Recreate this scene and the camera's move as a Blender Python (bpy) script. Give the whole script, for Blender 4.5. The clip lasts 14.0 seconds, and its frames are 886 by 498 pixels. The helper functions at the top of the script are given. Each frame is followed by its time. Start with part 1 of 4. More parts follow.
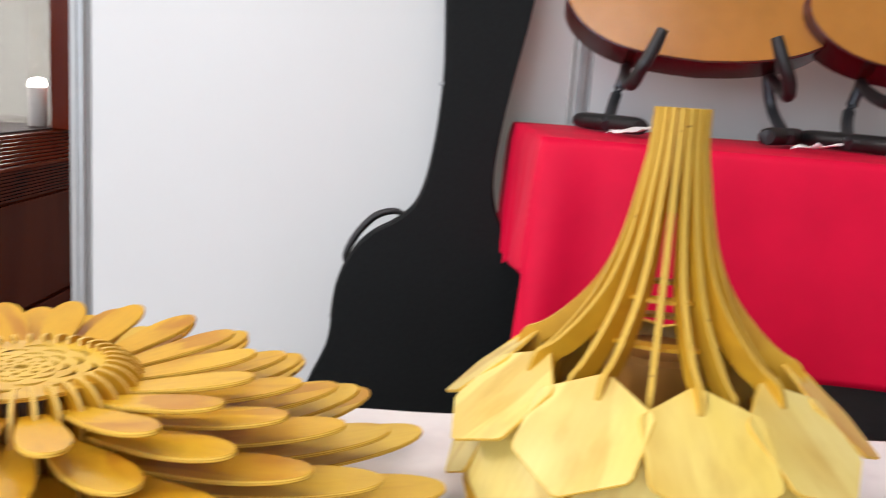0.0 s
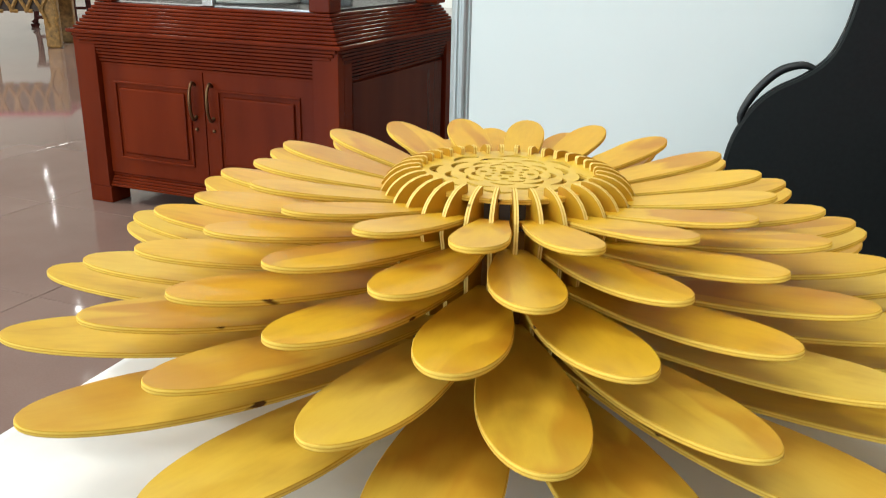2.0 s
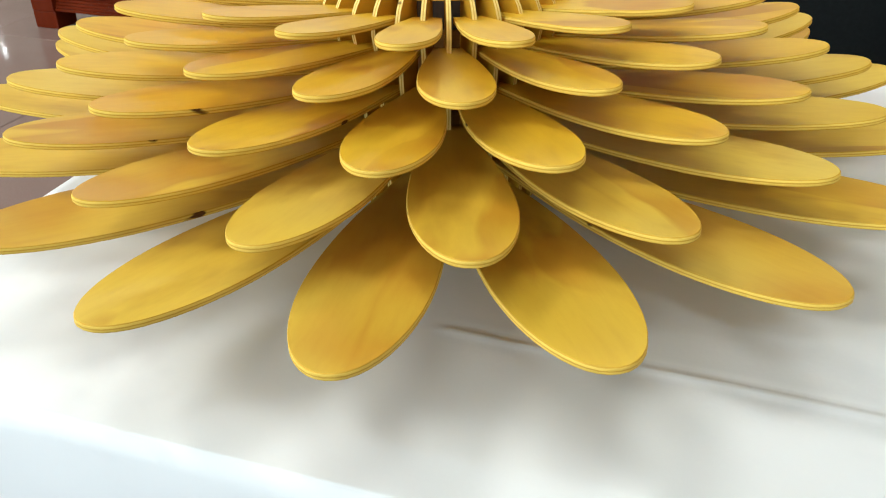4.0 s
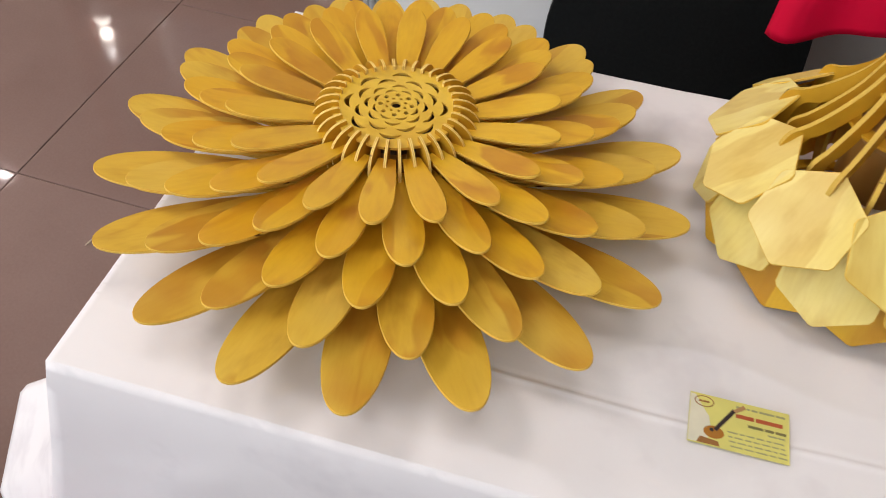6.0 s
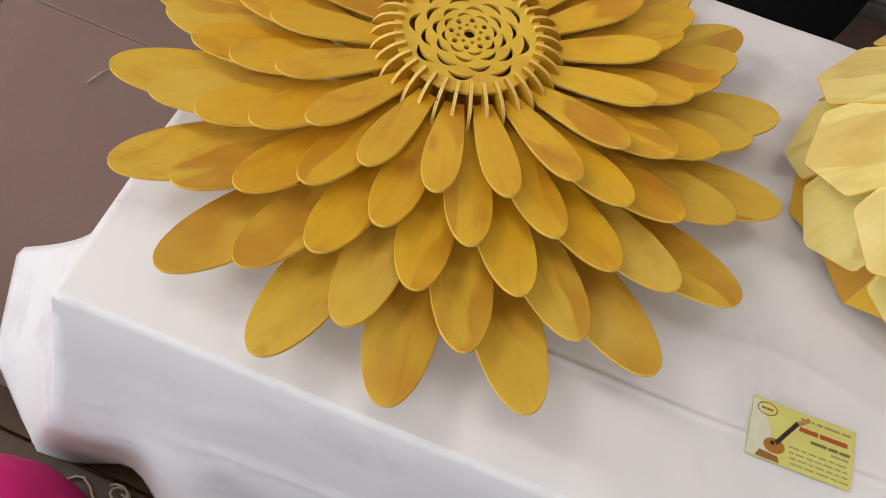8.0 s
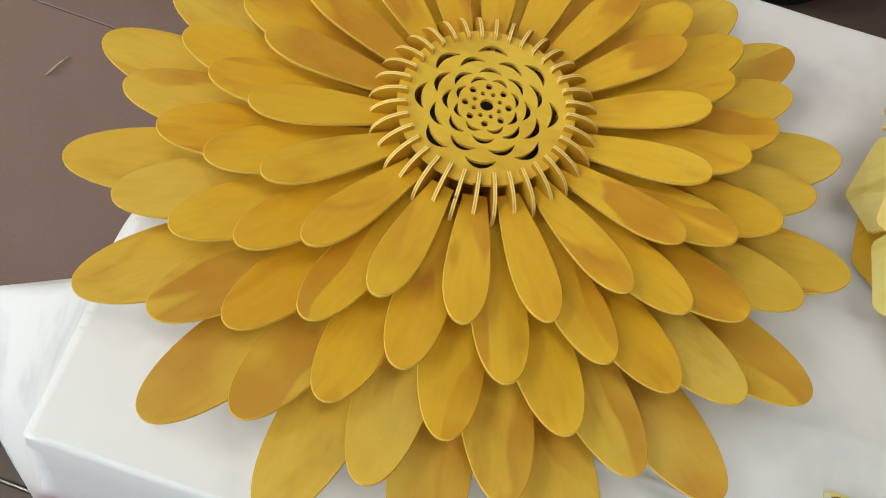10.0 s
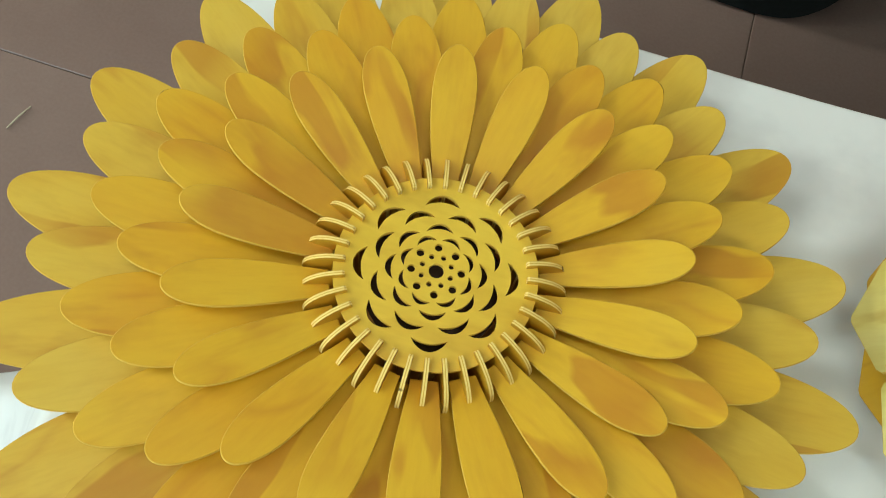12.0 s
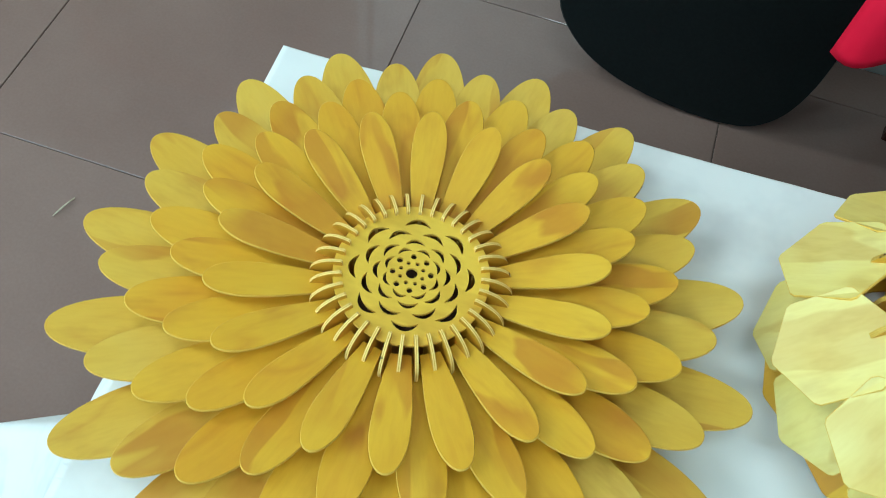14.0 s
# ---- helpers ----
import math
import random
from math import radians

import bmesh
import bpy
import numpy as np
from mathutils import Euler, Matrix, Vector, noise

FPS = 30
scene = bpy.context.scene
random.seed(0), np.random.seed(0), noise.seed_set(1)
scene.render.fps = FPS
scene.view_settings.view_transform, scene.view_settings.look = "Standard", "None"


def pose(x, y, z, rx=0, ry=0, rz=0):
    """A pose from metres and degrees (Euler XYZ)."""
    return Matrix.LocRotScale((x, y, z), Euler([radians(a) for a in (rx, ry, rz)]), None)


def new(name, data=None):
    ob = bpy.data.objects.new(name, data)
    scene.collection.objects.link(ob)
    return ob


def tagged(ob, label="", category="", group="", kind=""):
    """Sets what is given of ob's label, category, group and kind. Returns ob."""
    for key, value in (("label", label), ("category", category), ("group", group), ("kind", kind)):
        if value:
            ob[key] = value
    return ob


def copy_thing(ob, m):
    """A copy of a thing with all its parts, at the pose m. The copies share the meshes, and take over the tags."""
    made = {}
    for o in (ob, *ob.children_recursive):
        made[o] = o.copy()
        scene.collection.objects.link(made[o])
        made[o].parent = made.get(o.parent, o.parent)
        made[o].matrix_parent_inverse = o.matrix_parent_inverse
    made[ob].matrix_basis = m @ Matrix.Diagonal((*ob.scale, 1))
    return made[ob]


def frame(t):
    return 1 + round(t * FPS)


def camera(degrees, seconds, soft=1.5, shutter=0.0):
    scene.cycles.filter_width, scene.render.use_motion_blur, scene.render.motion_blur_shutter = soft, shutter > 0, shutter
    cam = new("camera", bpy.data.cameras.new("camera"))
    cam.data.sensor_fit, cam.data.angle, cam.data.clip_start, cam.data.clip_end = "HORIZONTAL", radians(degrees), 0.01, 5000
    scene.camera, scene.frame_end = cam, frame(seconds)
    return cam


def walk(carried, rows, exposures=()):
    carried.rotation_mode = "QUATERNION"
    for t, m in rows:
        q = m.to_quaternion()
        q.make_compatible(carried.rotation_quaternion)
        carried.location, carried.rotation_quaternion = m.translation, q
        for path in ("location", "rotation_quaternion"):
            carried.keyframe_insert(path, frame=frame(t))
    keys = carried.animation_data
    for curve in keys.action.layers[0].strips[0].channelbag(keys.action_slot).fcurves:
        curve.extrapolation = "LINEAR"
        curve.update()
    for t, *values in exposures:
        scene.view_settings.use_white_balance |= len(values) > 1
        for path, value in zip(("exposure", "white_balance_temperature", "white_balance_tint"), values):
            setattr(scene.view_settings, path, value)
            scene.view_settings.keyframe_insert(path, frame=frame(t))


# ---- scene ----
cam = camera(55.17, 14.0, 0.9, 0.26)
ROWS = [
    (0.0, 0.2930, -0.5714, 1.1056, 79.14, -4.24, 0.92),
    (0.5, 0.2020, -0.5596, 1.0813, 75.65, -3.23, 11.72),
    (1.0, 0.1672, -0.5366, 1.0587, 74.24, -3.28, 16.78),
    (1.5, 0.1658, -0.5265, 1.0504, 72.85, -2.00, 21.53),
    (2.0, 0.1610, -0.5132, 1.0238, 70.61, -1.25, 22.19),
    (2.5, 0.1544, -0.5047, 1.0065, 68.75, -0.31, 21.89),
    (3.0, 0.1661, -0.4968, 0.9908, 66.97, 1.17, 21.19),
    (5.5, 0.1923, -0.5838, 1.2745, 44.34, -2.67, 16.97),
    (6.0, 0.2167, -0.6211, 1.4221, 41.36, -2.74, 17.45),
    (6.5, 0.2633, -0.6451, 1.4655, 36.25, -3.92, 18.12),
    (7.0, 0.2423, -0.6316, 1.4636, 34.24, -6.30, 21.44),
    (7.5, 0.1724, -0.5633, 1.4313, 31.70, -6.90, 22.39),
    (10.0, 0.0271, -0.3383, 1.3908, 23.25, -6.01, 18.91),
    (10.5, 0.0200, -0.2903, 1.3833, 22.08, -5.67, 17.71),
    (11.0, 0.0126, -0.2502, 1.3766, 21.25, -5.53, 17.24),
    (11.5, 0.0173, -0.2154, 1.3724, 21.34, -5.64, 17.28),
    (12.0, 0.0180, -0.1822, 1.3766, 21.60, -4.83, 17.35),
    (12.5, 0.0174, -0.1682, 1.3941, 21.99, -3.99, 16.89),
    (13.0, 0.0287, -0.1918, 1.4351, 25.03, -3.72, 16.89),
    (13.5, 0.0560, -0.2456, 1.4670, 28.56, -3.78, 17.43),
    (14.0, 0.0805, -0.3145, 1.4903, 29.94, -4.32, 17.93),
]
EXPOSURES = [(0.0, -0.45, 6650, 20), (1.5, -0.44, 6620, 16), (2.0, -0.38, 6320, 3), (3.0, -0.28, 5750, -8), (5.5, -0.82, 6700, 19), (6.5, -0.90, 6680, 19), (7.5, -1.06, 6650, 18),
             (10.0, -0.98, 6420, 5), (11.0, -0.87, 6370, -1), (12.0, -0.84, 6080, -11), (12.5, -0.81, 6000, -12), (13.0, -0.79, 5750, -13), (14.0, -0.67, 5050, -17)]
walk(cam, [(t, pose(x, y, z, a, b, c)) for t, x, y, z, a, b, c in ROWS], EXPOSURES)

# ---- light: an exhibition hall, its ceiling panels unseen and added as fill ----
world = bpy.data.worlds.new("world")
scene.world = world
world.use_nodes = True
world.node_tree.nodes["Background"].inputs[0].default_value = (0.75, 0.85, 1.0, 1)
world.node_tree.nodes["Background"].inputs[1].default_value = 0.3
scene.view_settings.exposure = 0.0
CEILING = 4.0


def area_lamp(x, y, z, sx, sy, watts, colour=(1.0, 0.97, 0.93)):
    data = bpy.data.lights.new("area_light", "AREA")
    data.shape, data.size, data.size_y, data.energy, data.color = "RECTANGLE", sx, sy, watts, colour
    ob = new("area_light", data)
    ob.location = (x, y, z)
    return ob


# added fill lamps, stronger on the left and far off in the hall
FILLS = [(x, y) for x in (-2.0, 0.2) for y in (-2.4, -0.4)] + [(-2.6, 6.5), (0.8, 5.5)] + [(x, y) for x in (-10.0, -6.5) for y in (1.0, 11.0)]
for px, py in FILLS:
    area_lamp(px, py, CEILING - 0.08, 1.1, 0.55, ((27 if px > 0 else 52) if py < 1 else 70) if px > -3 else 400)
# daylight through the wide opening behind the walker
day = area_lamp(-3.0, -3.9, 1.9, 5.0, 2.4, 245, (0.72, 0.86, 1.0))
day.rotation_euler = (radians(90), 0, 0)
day.name = "daylight_in_opening"


# ---- materials ----
def material(name):
    m = bpy.data.materials.new(name)
    m.use_nodes = True
    nt = m.node_tree
    return m, nt, nt.nodes["Principled BSDF"]


def link(nt, a, b):
    nt.links.new(a, b)


def noise_node(nt, scale, detail=4, stretch=(1, 1, 1), coords="Object", rough=0.55):
    tc = nt.nodes.new("ShaderNodeTexCoord")
    mp = nt.nodes.new("ShaderNodeMapping")
    mp.inputs["Scale"].default_value = stretch
    link(nt, tc.outputs[coords], mp.inputs["Vector"])
    n = nt.nodes.new("ShaderNodeTexNoise")
    n.inputs["Scale"].default_value, n.inputs["Detail"].default_value = scale, detail
    n.inputs["Roughness"].default_value = rough
    link(nt, mp.outputs[0], n.inputs["Vector"])
    return n, mp


def ramp(nt, src, stops):
    r = nt.nodes.new("ShaderNodeValToRGB")
    els = r.color_ramp.elements
    while len(els) < len(stops):
        els.new(0.5)
    for e, (p, c) in zip(els, stops):
        e.position, e.color = p, (*c, 1)
    link(nt, src, r.inputs[0])
    return r


def bump(nt, bsdf, src, strength, dist=0.001):
    b = nt.nodes.new("ShaderNodeBump")
    b.inputs["Strength"].default_value, b.inputs["Distance"].default_value = strength, dist
    link(nt, src, b.inputs["Height"])
    link(nt, b.outputs[0], bsdf.inputs["Normal"])


def plain(name, colour, rough=0.5, metal=0.0, vary=0.08, scale=20.0, bumps=0.0):
    m, nt, p = material(name)
    n, _ = noise_node(nt, scale)
    lo = tuple(c * (1 - vary) for c in colour)
    hi = tuple(min(1, c * (1 + vary)) for c in colour)
    r = ramp(nt, n.outputs[0], [(0.3, lo), (0.7, hi)])
    link(nt, r.outputs[0], p.inputs["Base Color"])
    p.inputs["Roughness"].default_value, p.inputs["Metallic"].default_value = rough, metal
    if bumps:
        bump(nt, p, n.outputs[0], bumps)
    return m


def stained_ply(name, tones, stain, rough=0.36, stained=0.75):
    """Yellow-stained plywood: each piece its own tone, long grain, smudged dark grain and sharp-edged stains."""
    m, nt, p = material(name)
    info = nt.nodes.new("ShaderNodeObjectInfo")
    off = nt.nodes.new("ShaderNodeMath")
    off.operation = "MULTIPLY"
    off.inputs[1].default_value = 37.0
    link(nt, info.outputs["Random"], off.inputs[0])
    def layer(*args, **kw):
        n, mp = noise_node(nt, *args, **kw)
        link(nt, off.outputs[0], mp.inputs["Location"])
        return n.outputs[0]
    grain = layer(42, 4, (1, 6, 1), rough=0.6)
    cloud = layer(9, 2, (1, 1.6, 1))
    smudge = layer(22, 3, (0.8, 1.8, 1))
    spill = layer(6.5, 3.0, (0.6, 2.3, 1), rough=0.42)
    fade = layer(13, 1, (1, 1, 1))
    vein = layer(9, 1.5, (0.5, 2.2, 1))
    def fac(src, lo, hi, top):
        r = nt.nodes.new("ShaderNodeMapRange")
        r.inputs["From Min"].default_value, r.inputs["From Max"].default_value, r.inputs["To Max"].default_value = lo, hi, top
        link(nt, src, r.inputs["Value"])
        return r.outputs[0]
    def mix(f, a, b, mode="MIX"):
        x = nt.nodes.new("ShaderNodeMix")
        x.data_type, x.blend_type = "RGBA", mode
        link(nt, f, x.inputs[0])
        link(nt, a, x.inputs[6])
        if isinstance(b, tuple):
            x.inputs[7].default_value = (*b, 1)
        else:
            link(nt, b, x.inputs[7])
        return x.outputs[2]
    sway = nt.nodes.new("ShaderNodeMath")
    sway.operation = "MULTIPLY_ADD"
    sway.inputs[1].default_value = 0.9
    link(nt, cloud, sway.inputs[0])
    half = nt.nodes.new("ShaderNodeMath")
    half.operation = "MULTIPLY_ADD"
    half.inputs[1].default_value, half.inputs[2].default_value = 0.26, -0.20
    link(nt, info.outputs["Random"], half.inputs[0])
    link(nt, half.outputs[0], sway.inputs[2])
    base = ramp(nt, sway.outputs[0], [(i / (len(tones) - 1), c) for i, c in enumerate(tones)]).outputs[0]
    col = mix(fac(grain, 0.42, 0.78, 0.15), base, stain)
    both = nt.nodes.new("ShaderNodeMath")
    both.operation = "MULTIPLY"
    link(nt, fac(smudge, 0.50, 0.70, 0.36), both.inputs[0])
    link(nt, fac(fade, 0.35, 0.6, 1.0), both.inputs[1])
    col = mix(both.outputs[0], col, tuple(c * 0.8 for c in stain))
    patch = nt.nodes.new("ShaderNodeMath")
    patch.operation = "MULTIPLY"
    link(nt, fac(spill, 0.555, 0.570, stained), patch.inputs[0])
    link(nt, fac(fade, 0.34, 0.56, 1.0), patch.inputs[1])
    col = mix(patch.outputs[0], col, stain)
    away = nt.nodes.new("ShaderNodeMath")
    away.operation = "SUBTRACT"
    away.inputs[1].default_value = 0.5
    link(nt, vein, away.inputs[0])
    line = nt.nodes.new("ShaderNodeMath")
    line.operation = "ABSOLUTE"
    link(nt, away.outputs[0], line.inputs[0])
    near = nt.nodes.new("ShaderNodeMapRange")
    near.inputs["From Min"].default_value, near.inputs["From Max"].default_value = 0.0, 0.035
    near.inputs["To Min"].default_value, near.inputs["To Max"].default_value = 0.3, 0.0
    link(nt, line.outputs[0], near.inputs["Value"])
    cut = nt.nodes.new("ShaderNodeMath")
    cut.operation = "MULTIPLY"
    link(nt, near.outputs[0], cut.inputs[0])
    link(nt, fac(cloud, 0.45, 0.62, 1.0), cut.inputs[1])
    col = mix(cut.outputs[0], col, stain)
    link(nt, col, p.inputs["Base Color"])
    p.inputs["Roughness"].default_value = rough
    p.inputs["Specular IOR Level"].default_value = 0.46
    bump(nt, p, grain, 0.06, 0.0006)
    return m


def ply_edge(name, light, dark, across="Z"):
    """Cut plywood edge: thin pale and brown plies stacked."""
    m, nt, p = material(name)
    tc = nt.nodes.new("ShaderNodeTexCoord")
    w = nt.nodes.new("ShaderNodeTexWave")
    w.bands_direction = across
    w.inputs["Scale"].default_value, w.inputs["Distortion"].default_value = 200, 0.6
    link(nt, tc.outputs["Object"], w.inputs["Vector"])
    r = ramp(nt, w.outputs["Fac"], [(0.15, dark), (0.5, light)])
    gaps, mp = noise_node(nt, 30, 2, (1, 1, 3))
    info = nt.nodes.new("ShaderNodeObjectInfo")
    far = nt.nodes.new("ShaderNodeMath")
    far.operation = "MULTIPLY"
    far.inputs[1].default_value = 61.0
    link(nt, info.outputs["Random"], far.inputs[0])
    link(nt, far.outputs[0], mp.inputs["Location"])
    void = ramp(nt, gaps.outputs[0], [(0.70, (1, 1, 1)), (0.73, (0.12, 0.07, 0.04))])
    mul = nt.nodes.new("ShaderNodeMix")
    mul.data_type, mul.blend_type = "RGBA", "MULTIPLY"
    mul.inputs[0].default_value = 1.0
    link(nt, r.outputs[0], mul.inputs[6])
    link(nt, void.outputs[0], mul.inputs[7])
    link(nt, mul.outputs[2], p.inputs["Base Color"])
    p.inputs["Roughness"].default_value = 0.65
    p.inputs["Specular IOR Level"].default_value = 0.2
    return m


M_PETAL = stained_ply("stained_plywood", [(0.73, 0.46, 0.034), (0.71, 0.41, 0.016), (0.66, 0.335, 0.009), (0.57, 0.245, 0.005)], (0.43, 0.145, 0.004), 0.44, 0.56)
# same stained plywood, paler: the outer petals' sheen is put into the colour
M_PETAL_SHEEN = stained_ply("sheen_toned_plywood", [(0.72, 0.50, 0.085), (0.70, 0.455, 0.048), (0.66, 0.39, 0.024), (0.58, 0.285, 0.010)], (0.43, 0.155, 0.005), 0.44, 0.56)
M_HUB = stained_ply("hub_plywood", [(0.76, 0.50, 0.050), (0.74, 0.47, 0.036), (0.72, 0.43, 0.026)], (0.5, 0.24, 0.01), 0.42, 0.25)
M_HEX = stained_ply("pale_stained_plywood", [(0.80, 0.68, 0.27), (0.79, 0.64, 0.19), (0.74, 0.56, 0.10), (0.67, 0.45, 0.05)], (0.52, 0.27, 0.02), 0.4, 0.35)
M_RIB = stained_ply("rib_plywood", [(0.68, 0.41, 0.035), (0.63, 0.34, 0.018), (0.54, 0.25, 0.010)], (0.40, 0.16, 0.008), 0.42, 0.3)
M_EDGE = ply_edge("plywood_edge", (0.82, 0.55, 0.10), (0.64, 0.36, 0.035))
M_RIBEDGE = ply_edge("rib_plywood_edge", (0.84, 0.62, 0.20), (0.64, 0.37, 0.05), "Y")
M_ONIONEDGE = ply_edge("curved_rib_edge", (0.68, 0.46, 0.09), (0.50, 0.29, 0.035), "Y")


def cloth_white():
    """Thin white polyester: faint greyish smudges, small crinkles."""
    m, nt, p = material("white_tablecloth")
    a, _ = noise_node(nt, 7, 4)
    b, _ = noise_node(nt, 20, 5, (1, 1, 1), "Object", 0.6)
    r = ramp(nt, a.outputs[0], [(0.32, (0.70, 0.685, 0.68)), (0.46, (0.80, 0.79, 0.775)), (0.7, (0.82, 0.81, 0.79))])
    link(nt, r.outputs[0], p.inputs["Base Color"])
    p.inputs["Roughness"].default_value = 0.7
    p.inputs["Specular IOR Level"].default_value = 0.35
    bump(nt, p, b.outputs[0], 0.10, 0.004)
    return m


M_CLOTH = cloth_white()
M_WALL = plain("white_panel", (0.77, 0.81, 0.785), 0.45, 0, 0.015, 2)
M_ALU = plain("aluminium", (0.47, 0.50, 0.49), 0.42, 0.35, 0.05, 30)
M_CASE = plain("black_vinyl", (0.007, 0.009, 0.009), 0.65, 0, 0.2, 120, 0.15)
M_CASE.node_tree.nodes["Principled BSDF"].inputs["Specular IOR Level"].default_value = 0.15
M_BLACK = plain("black_rubber", (0.01, 0.01, 0.01), 0.45)
M_RED = plain("red_satin", (0.68, 0.004, 0.040), 0.55, 0, 0.08, 8)
M_RED.node_tree.nodes["Principled BSDF"].inputs["Specular IOR Level"].default_value = 0.15
# in the flower lamp these two colours stand in for shade inside
M_DRUM = plain("brown_drum", (0.34, 0.155, 0.025), 0.6)
M_HUBSHADE = plain("hub_shade", (0.05, 0.02, 0.007), 0.7)
M_DARK = plain("dark_underside", (0.03, 0.018, 0.015), 0.6)


def redwood(name, a, b):
    m, nt, p = material(name)
    n, _ = noise_node(nt, 7, 3, (1, 1, 0.16), "Object", 0.5)
    r = ramp(nt, n.outputs[0], [(0.2, a), (0.8, b)])
    link(nt, r.outputs[0], p.inputs["Base Color"])
    p.inputs["Roughness"].default_value = 0.26
    p.inputs["Specular IOR Level"].default_value = 0.16
    return m


M_WOOD = redwood("red_brown_lacquered_wood", (0.088, 0.0096, 0.0022), (0.165, 0.0205, 0.0038))
# the cabinet's red-brown wood again, darkened to paint in shade on its side
M_SHADEWOOD = redwood("shade_tinted_wood", (0.06, 0.009, 0.004), (0.11, 0.018, 0.007))
M_DARKWOOD = redwood("dark_lacquered_wood", (0.03, 0.008, 0.006), (0.055, 0.014, 0.01))


def tile_floor():
    m, nt, p = material("polished_brown_tile")
    n, _ = noise_node(nt, 1.2, 5)
    n2, _ = noise_node(nt, 160, 3)
    add = nt.nodes.new("ShaderNodeMath")
    add.operation = "MULTIPLY_ADD"
    add.inputs[1].default_value = 0.25
    link(nt, n2.outputs[0], add.inputs[0])
    link(nt, n.outputs[0], add.inputs[2])
    r = ramp(nt, add.outputs[0], [(0.35, (0.18, 0.112, 0.092)), (0.8, (0.255, 0.175, 0.147))])
    link(nt, r.outputs[0], p.inputs["Base Color"])
    p.inputs["Roughness"].default_value = 0.055
    return m


M_TILE = tile_floor()
M_GROUT = plain("dark_grout", (0.11, 0.074, 0.062), 0.8)
M_FILL, _nt, _p = material("fill_glow")
_p.inputs["Emission Color"].default_value, _p.inputs["Emission Strength"].default_value = (1, 0.96, 0.9, 1), 3.0
M_BULB, _nt, _p = material("bulb_glow")
_p.inputs["Emission Color"].default_value, _p.inputs["Emission Strength"].default_value = (1, 0.97, 0.92, 1), 200.0


M_GREY = plain("grey_board", (0.10, 0.10, 0.105), 0.6)
M_STEEL = plain("dark_steel", (0.05, 0.055, 0.06), 0.35, 0.6)
M_STEELB = plain("bright_steel", (0.6, 0.6, 0.6), 0.25, 1.0)
M_WHITE = plain("white_plastic", (0.78, 0.77, 0.75), 0.5, 0, 0.04, 30)
M_BRONZE = plain("bronze", (0.16, 0.08, 0.035), 0.35, 0.9)
M_GOLD = plain("gilt", (0.55, 0.32, 0.08), 0.4, 0.8)
M_GILT = plain("gilded_carving", (0.22, 0.12, 0.03), 0.5, 0.2, 0.5, 25, 0.5)
M_DARKGILT = plain("dark_carving", (0.035, 0.02, 0.012), 0.6, 0, 0.4, 40, 0.5)
M_MAGENTA = plain("magenta_cloth", (0.46, 0.002, 0.11), 0.85, 0, 0.15, 40, 0.1)
M_TWINE = plain("pale_twine", (0.48, 0.40, 0.28), 0.9, 0, 0.25, 200, 0.4)
M_CARD = plain("yellow_card", (0.70, 0.66, 0.18), 0.45, 0, 0.06, 30)
M_CARDPALE = plain("card_pale_print", (0.72, 0.70, 0.52), 0.45, 0, 0.05, 60)
M_INKRED = plain("red_brown_ink", (0.48, 0.10, 0.03), 0.5)
M_INKBROWN = plain("brown_ink", (0.30, 0.13, 0.03), 0.5)
M_INKTAN = plain("tan_ink", (0.45, 0.25, 0.10), 0.5)
M_INKDARK = plain("dark_ink", (0.20, 0.18, 0.06), 0.5)
M_INKGREY = plain("grey_ink", (0.36, 0.36, 0.16), 0.5)
M_SPRUCE = plain("honey_spruce", (0.42, 0.18, 0.03), 0.22, 0, 0.08, 12)
M_ROSE = plain("dark_red_rosewood", (0.07, 0.006, 0.006), 0.2, 0, 0.3, 20)
M_ROUGHWOOD = redwood("rough_brown_wood", (0.03, 0.016, 0.008), (0.075, 0.042, 0.022))
M_BULB2, _nt, _p = material("small_bulb_glow")
_p.inputs["Emission Color"].default_value, _p.inputs["Emission Strength"].default_value = (1, 0.95, 0.86, 1), 40.0


def sequin_cloth():
    m, nt, p = material("sequin_cloth")
    tc = nt.nodes.new("ShaderNodeTexCoord")
    v = nt.nodes.new("ShaderNodeTexVoronoi")
    v.inputs["Scale"].default_value = 240
    link(nt, tc.outputs["Object"], v.inputs["Vector"])
    r = ramp(nt, v.outputs["Color"], [(0.55, (0.36, 0.004, 0.06)), (0.72, (0.50, 0.20, 0.14))])
    link(nt, r.outputs[0], p.inputs["Base Color"])
    p.inputs["Roughness"].default_value, p.inputs["Metallic"].default_value = 0.35, 0.3
    bump(nt, p, v.outputs["Distance"], 0.6, 0.002)
    return m


M_SEQUIN = sequin_cloth()


def painted_porcelain():
    m, nt, p = material("painted_porcelain")
    n, mp = noise_node(nt, 8.0, 6, (1.5, 1.5, 0.6), "Object", 0.65)
    n.inputs["Distortion"].default_value = 1.4
    n2, _ = noise_node(nt, 2.2, 2, (1, 1, 1), "Object")
    mul = nt.nodes.new("ShaderNodeMath")
    mul.operation = "MULTIPLY"
    link(nt, n.outputs[0], mul.inputs[0])
    link(nt, n2.outputs[0], mul.inputs[1])
    r = ramp(nt, mul.outputs[0], [(0.265, (0.72, 0.74, 0.72)), (0.29, (0.22, 0.30, 0.46)), (0.36, (0.03, 0.05, 0.16))])
    link(nt, r.outputs[0], p.inputs["Base Color"])
    p.inputs["Roughness"].default_value = 0.15
    return m


M_VASE = painted_porcelain()


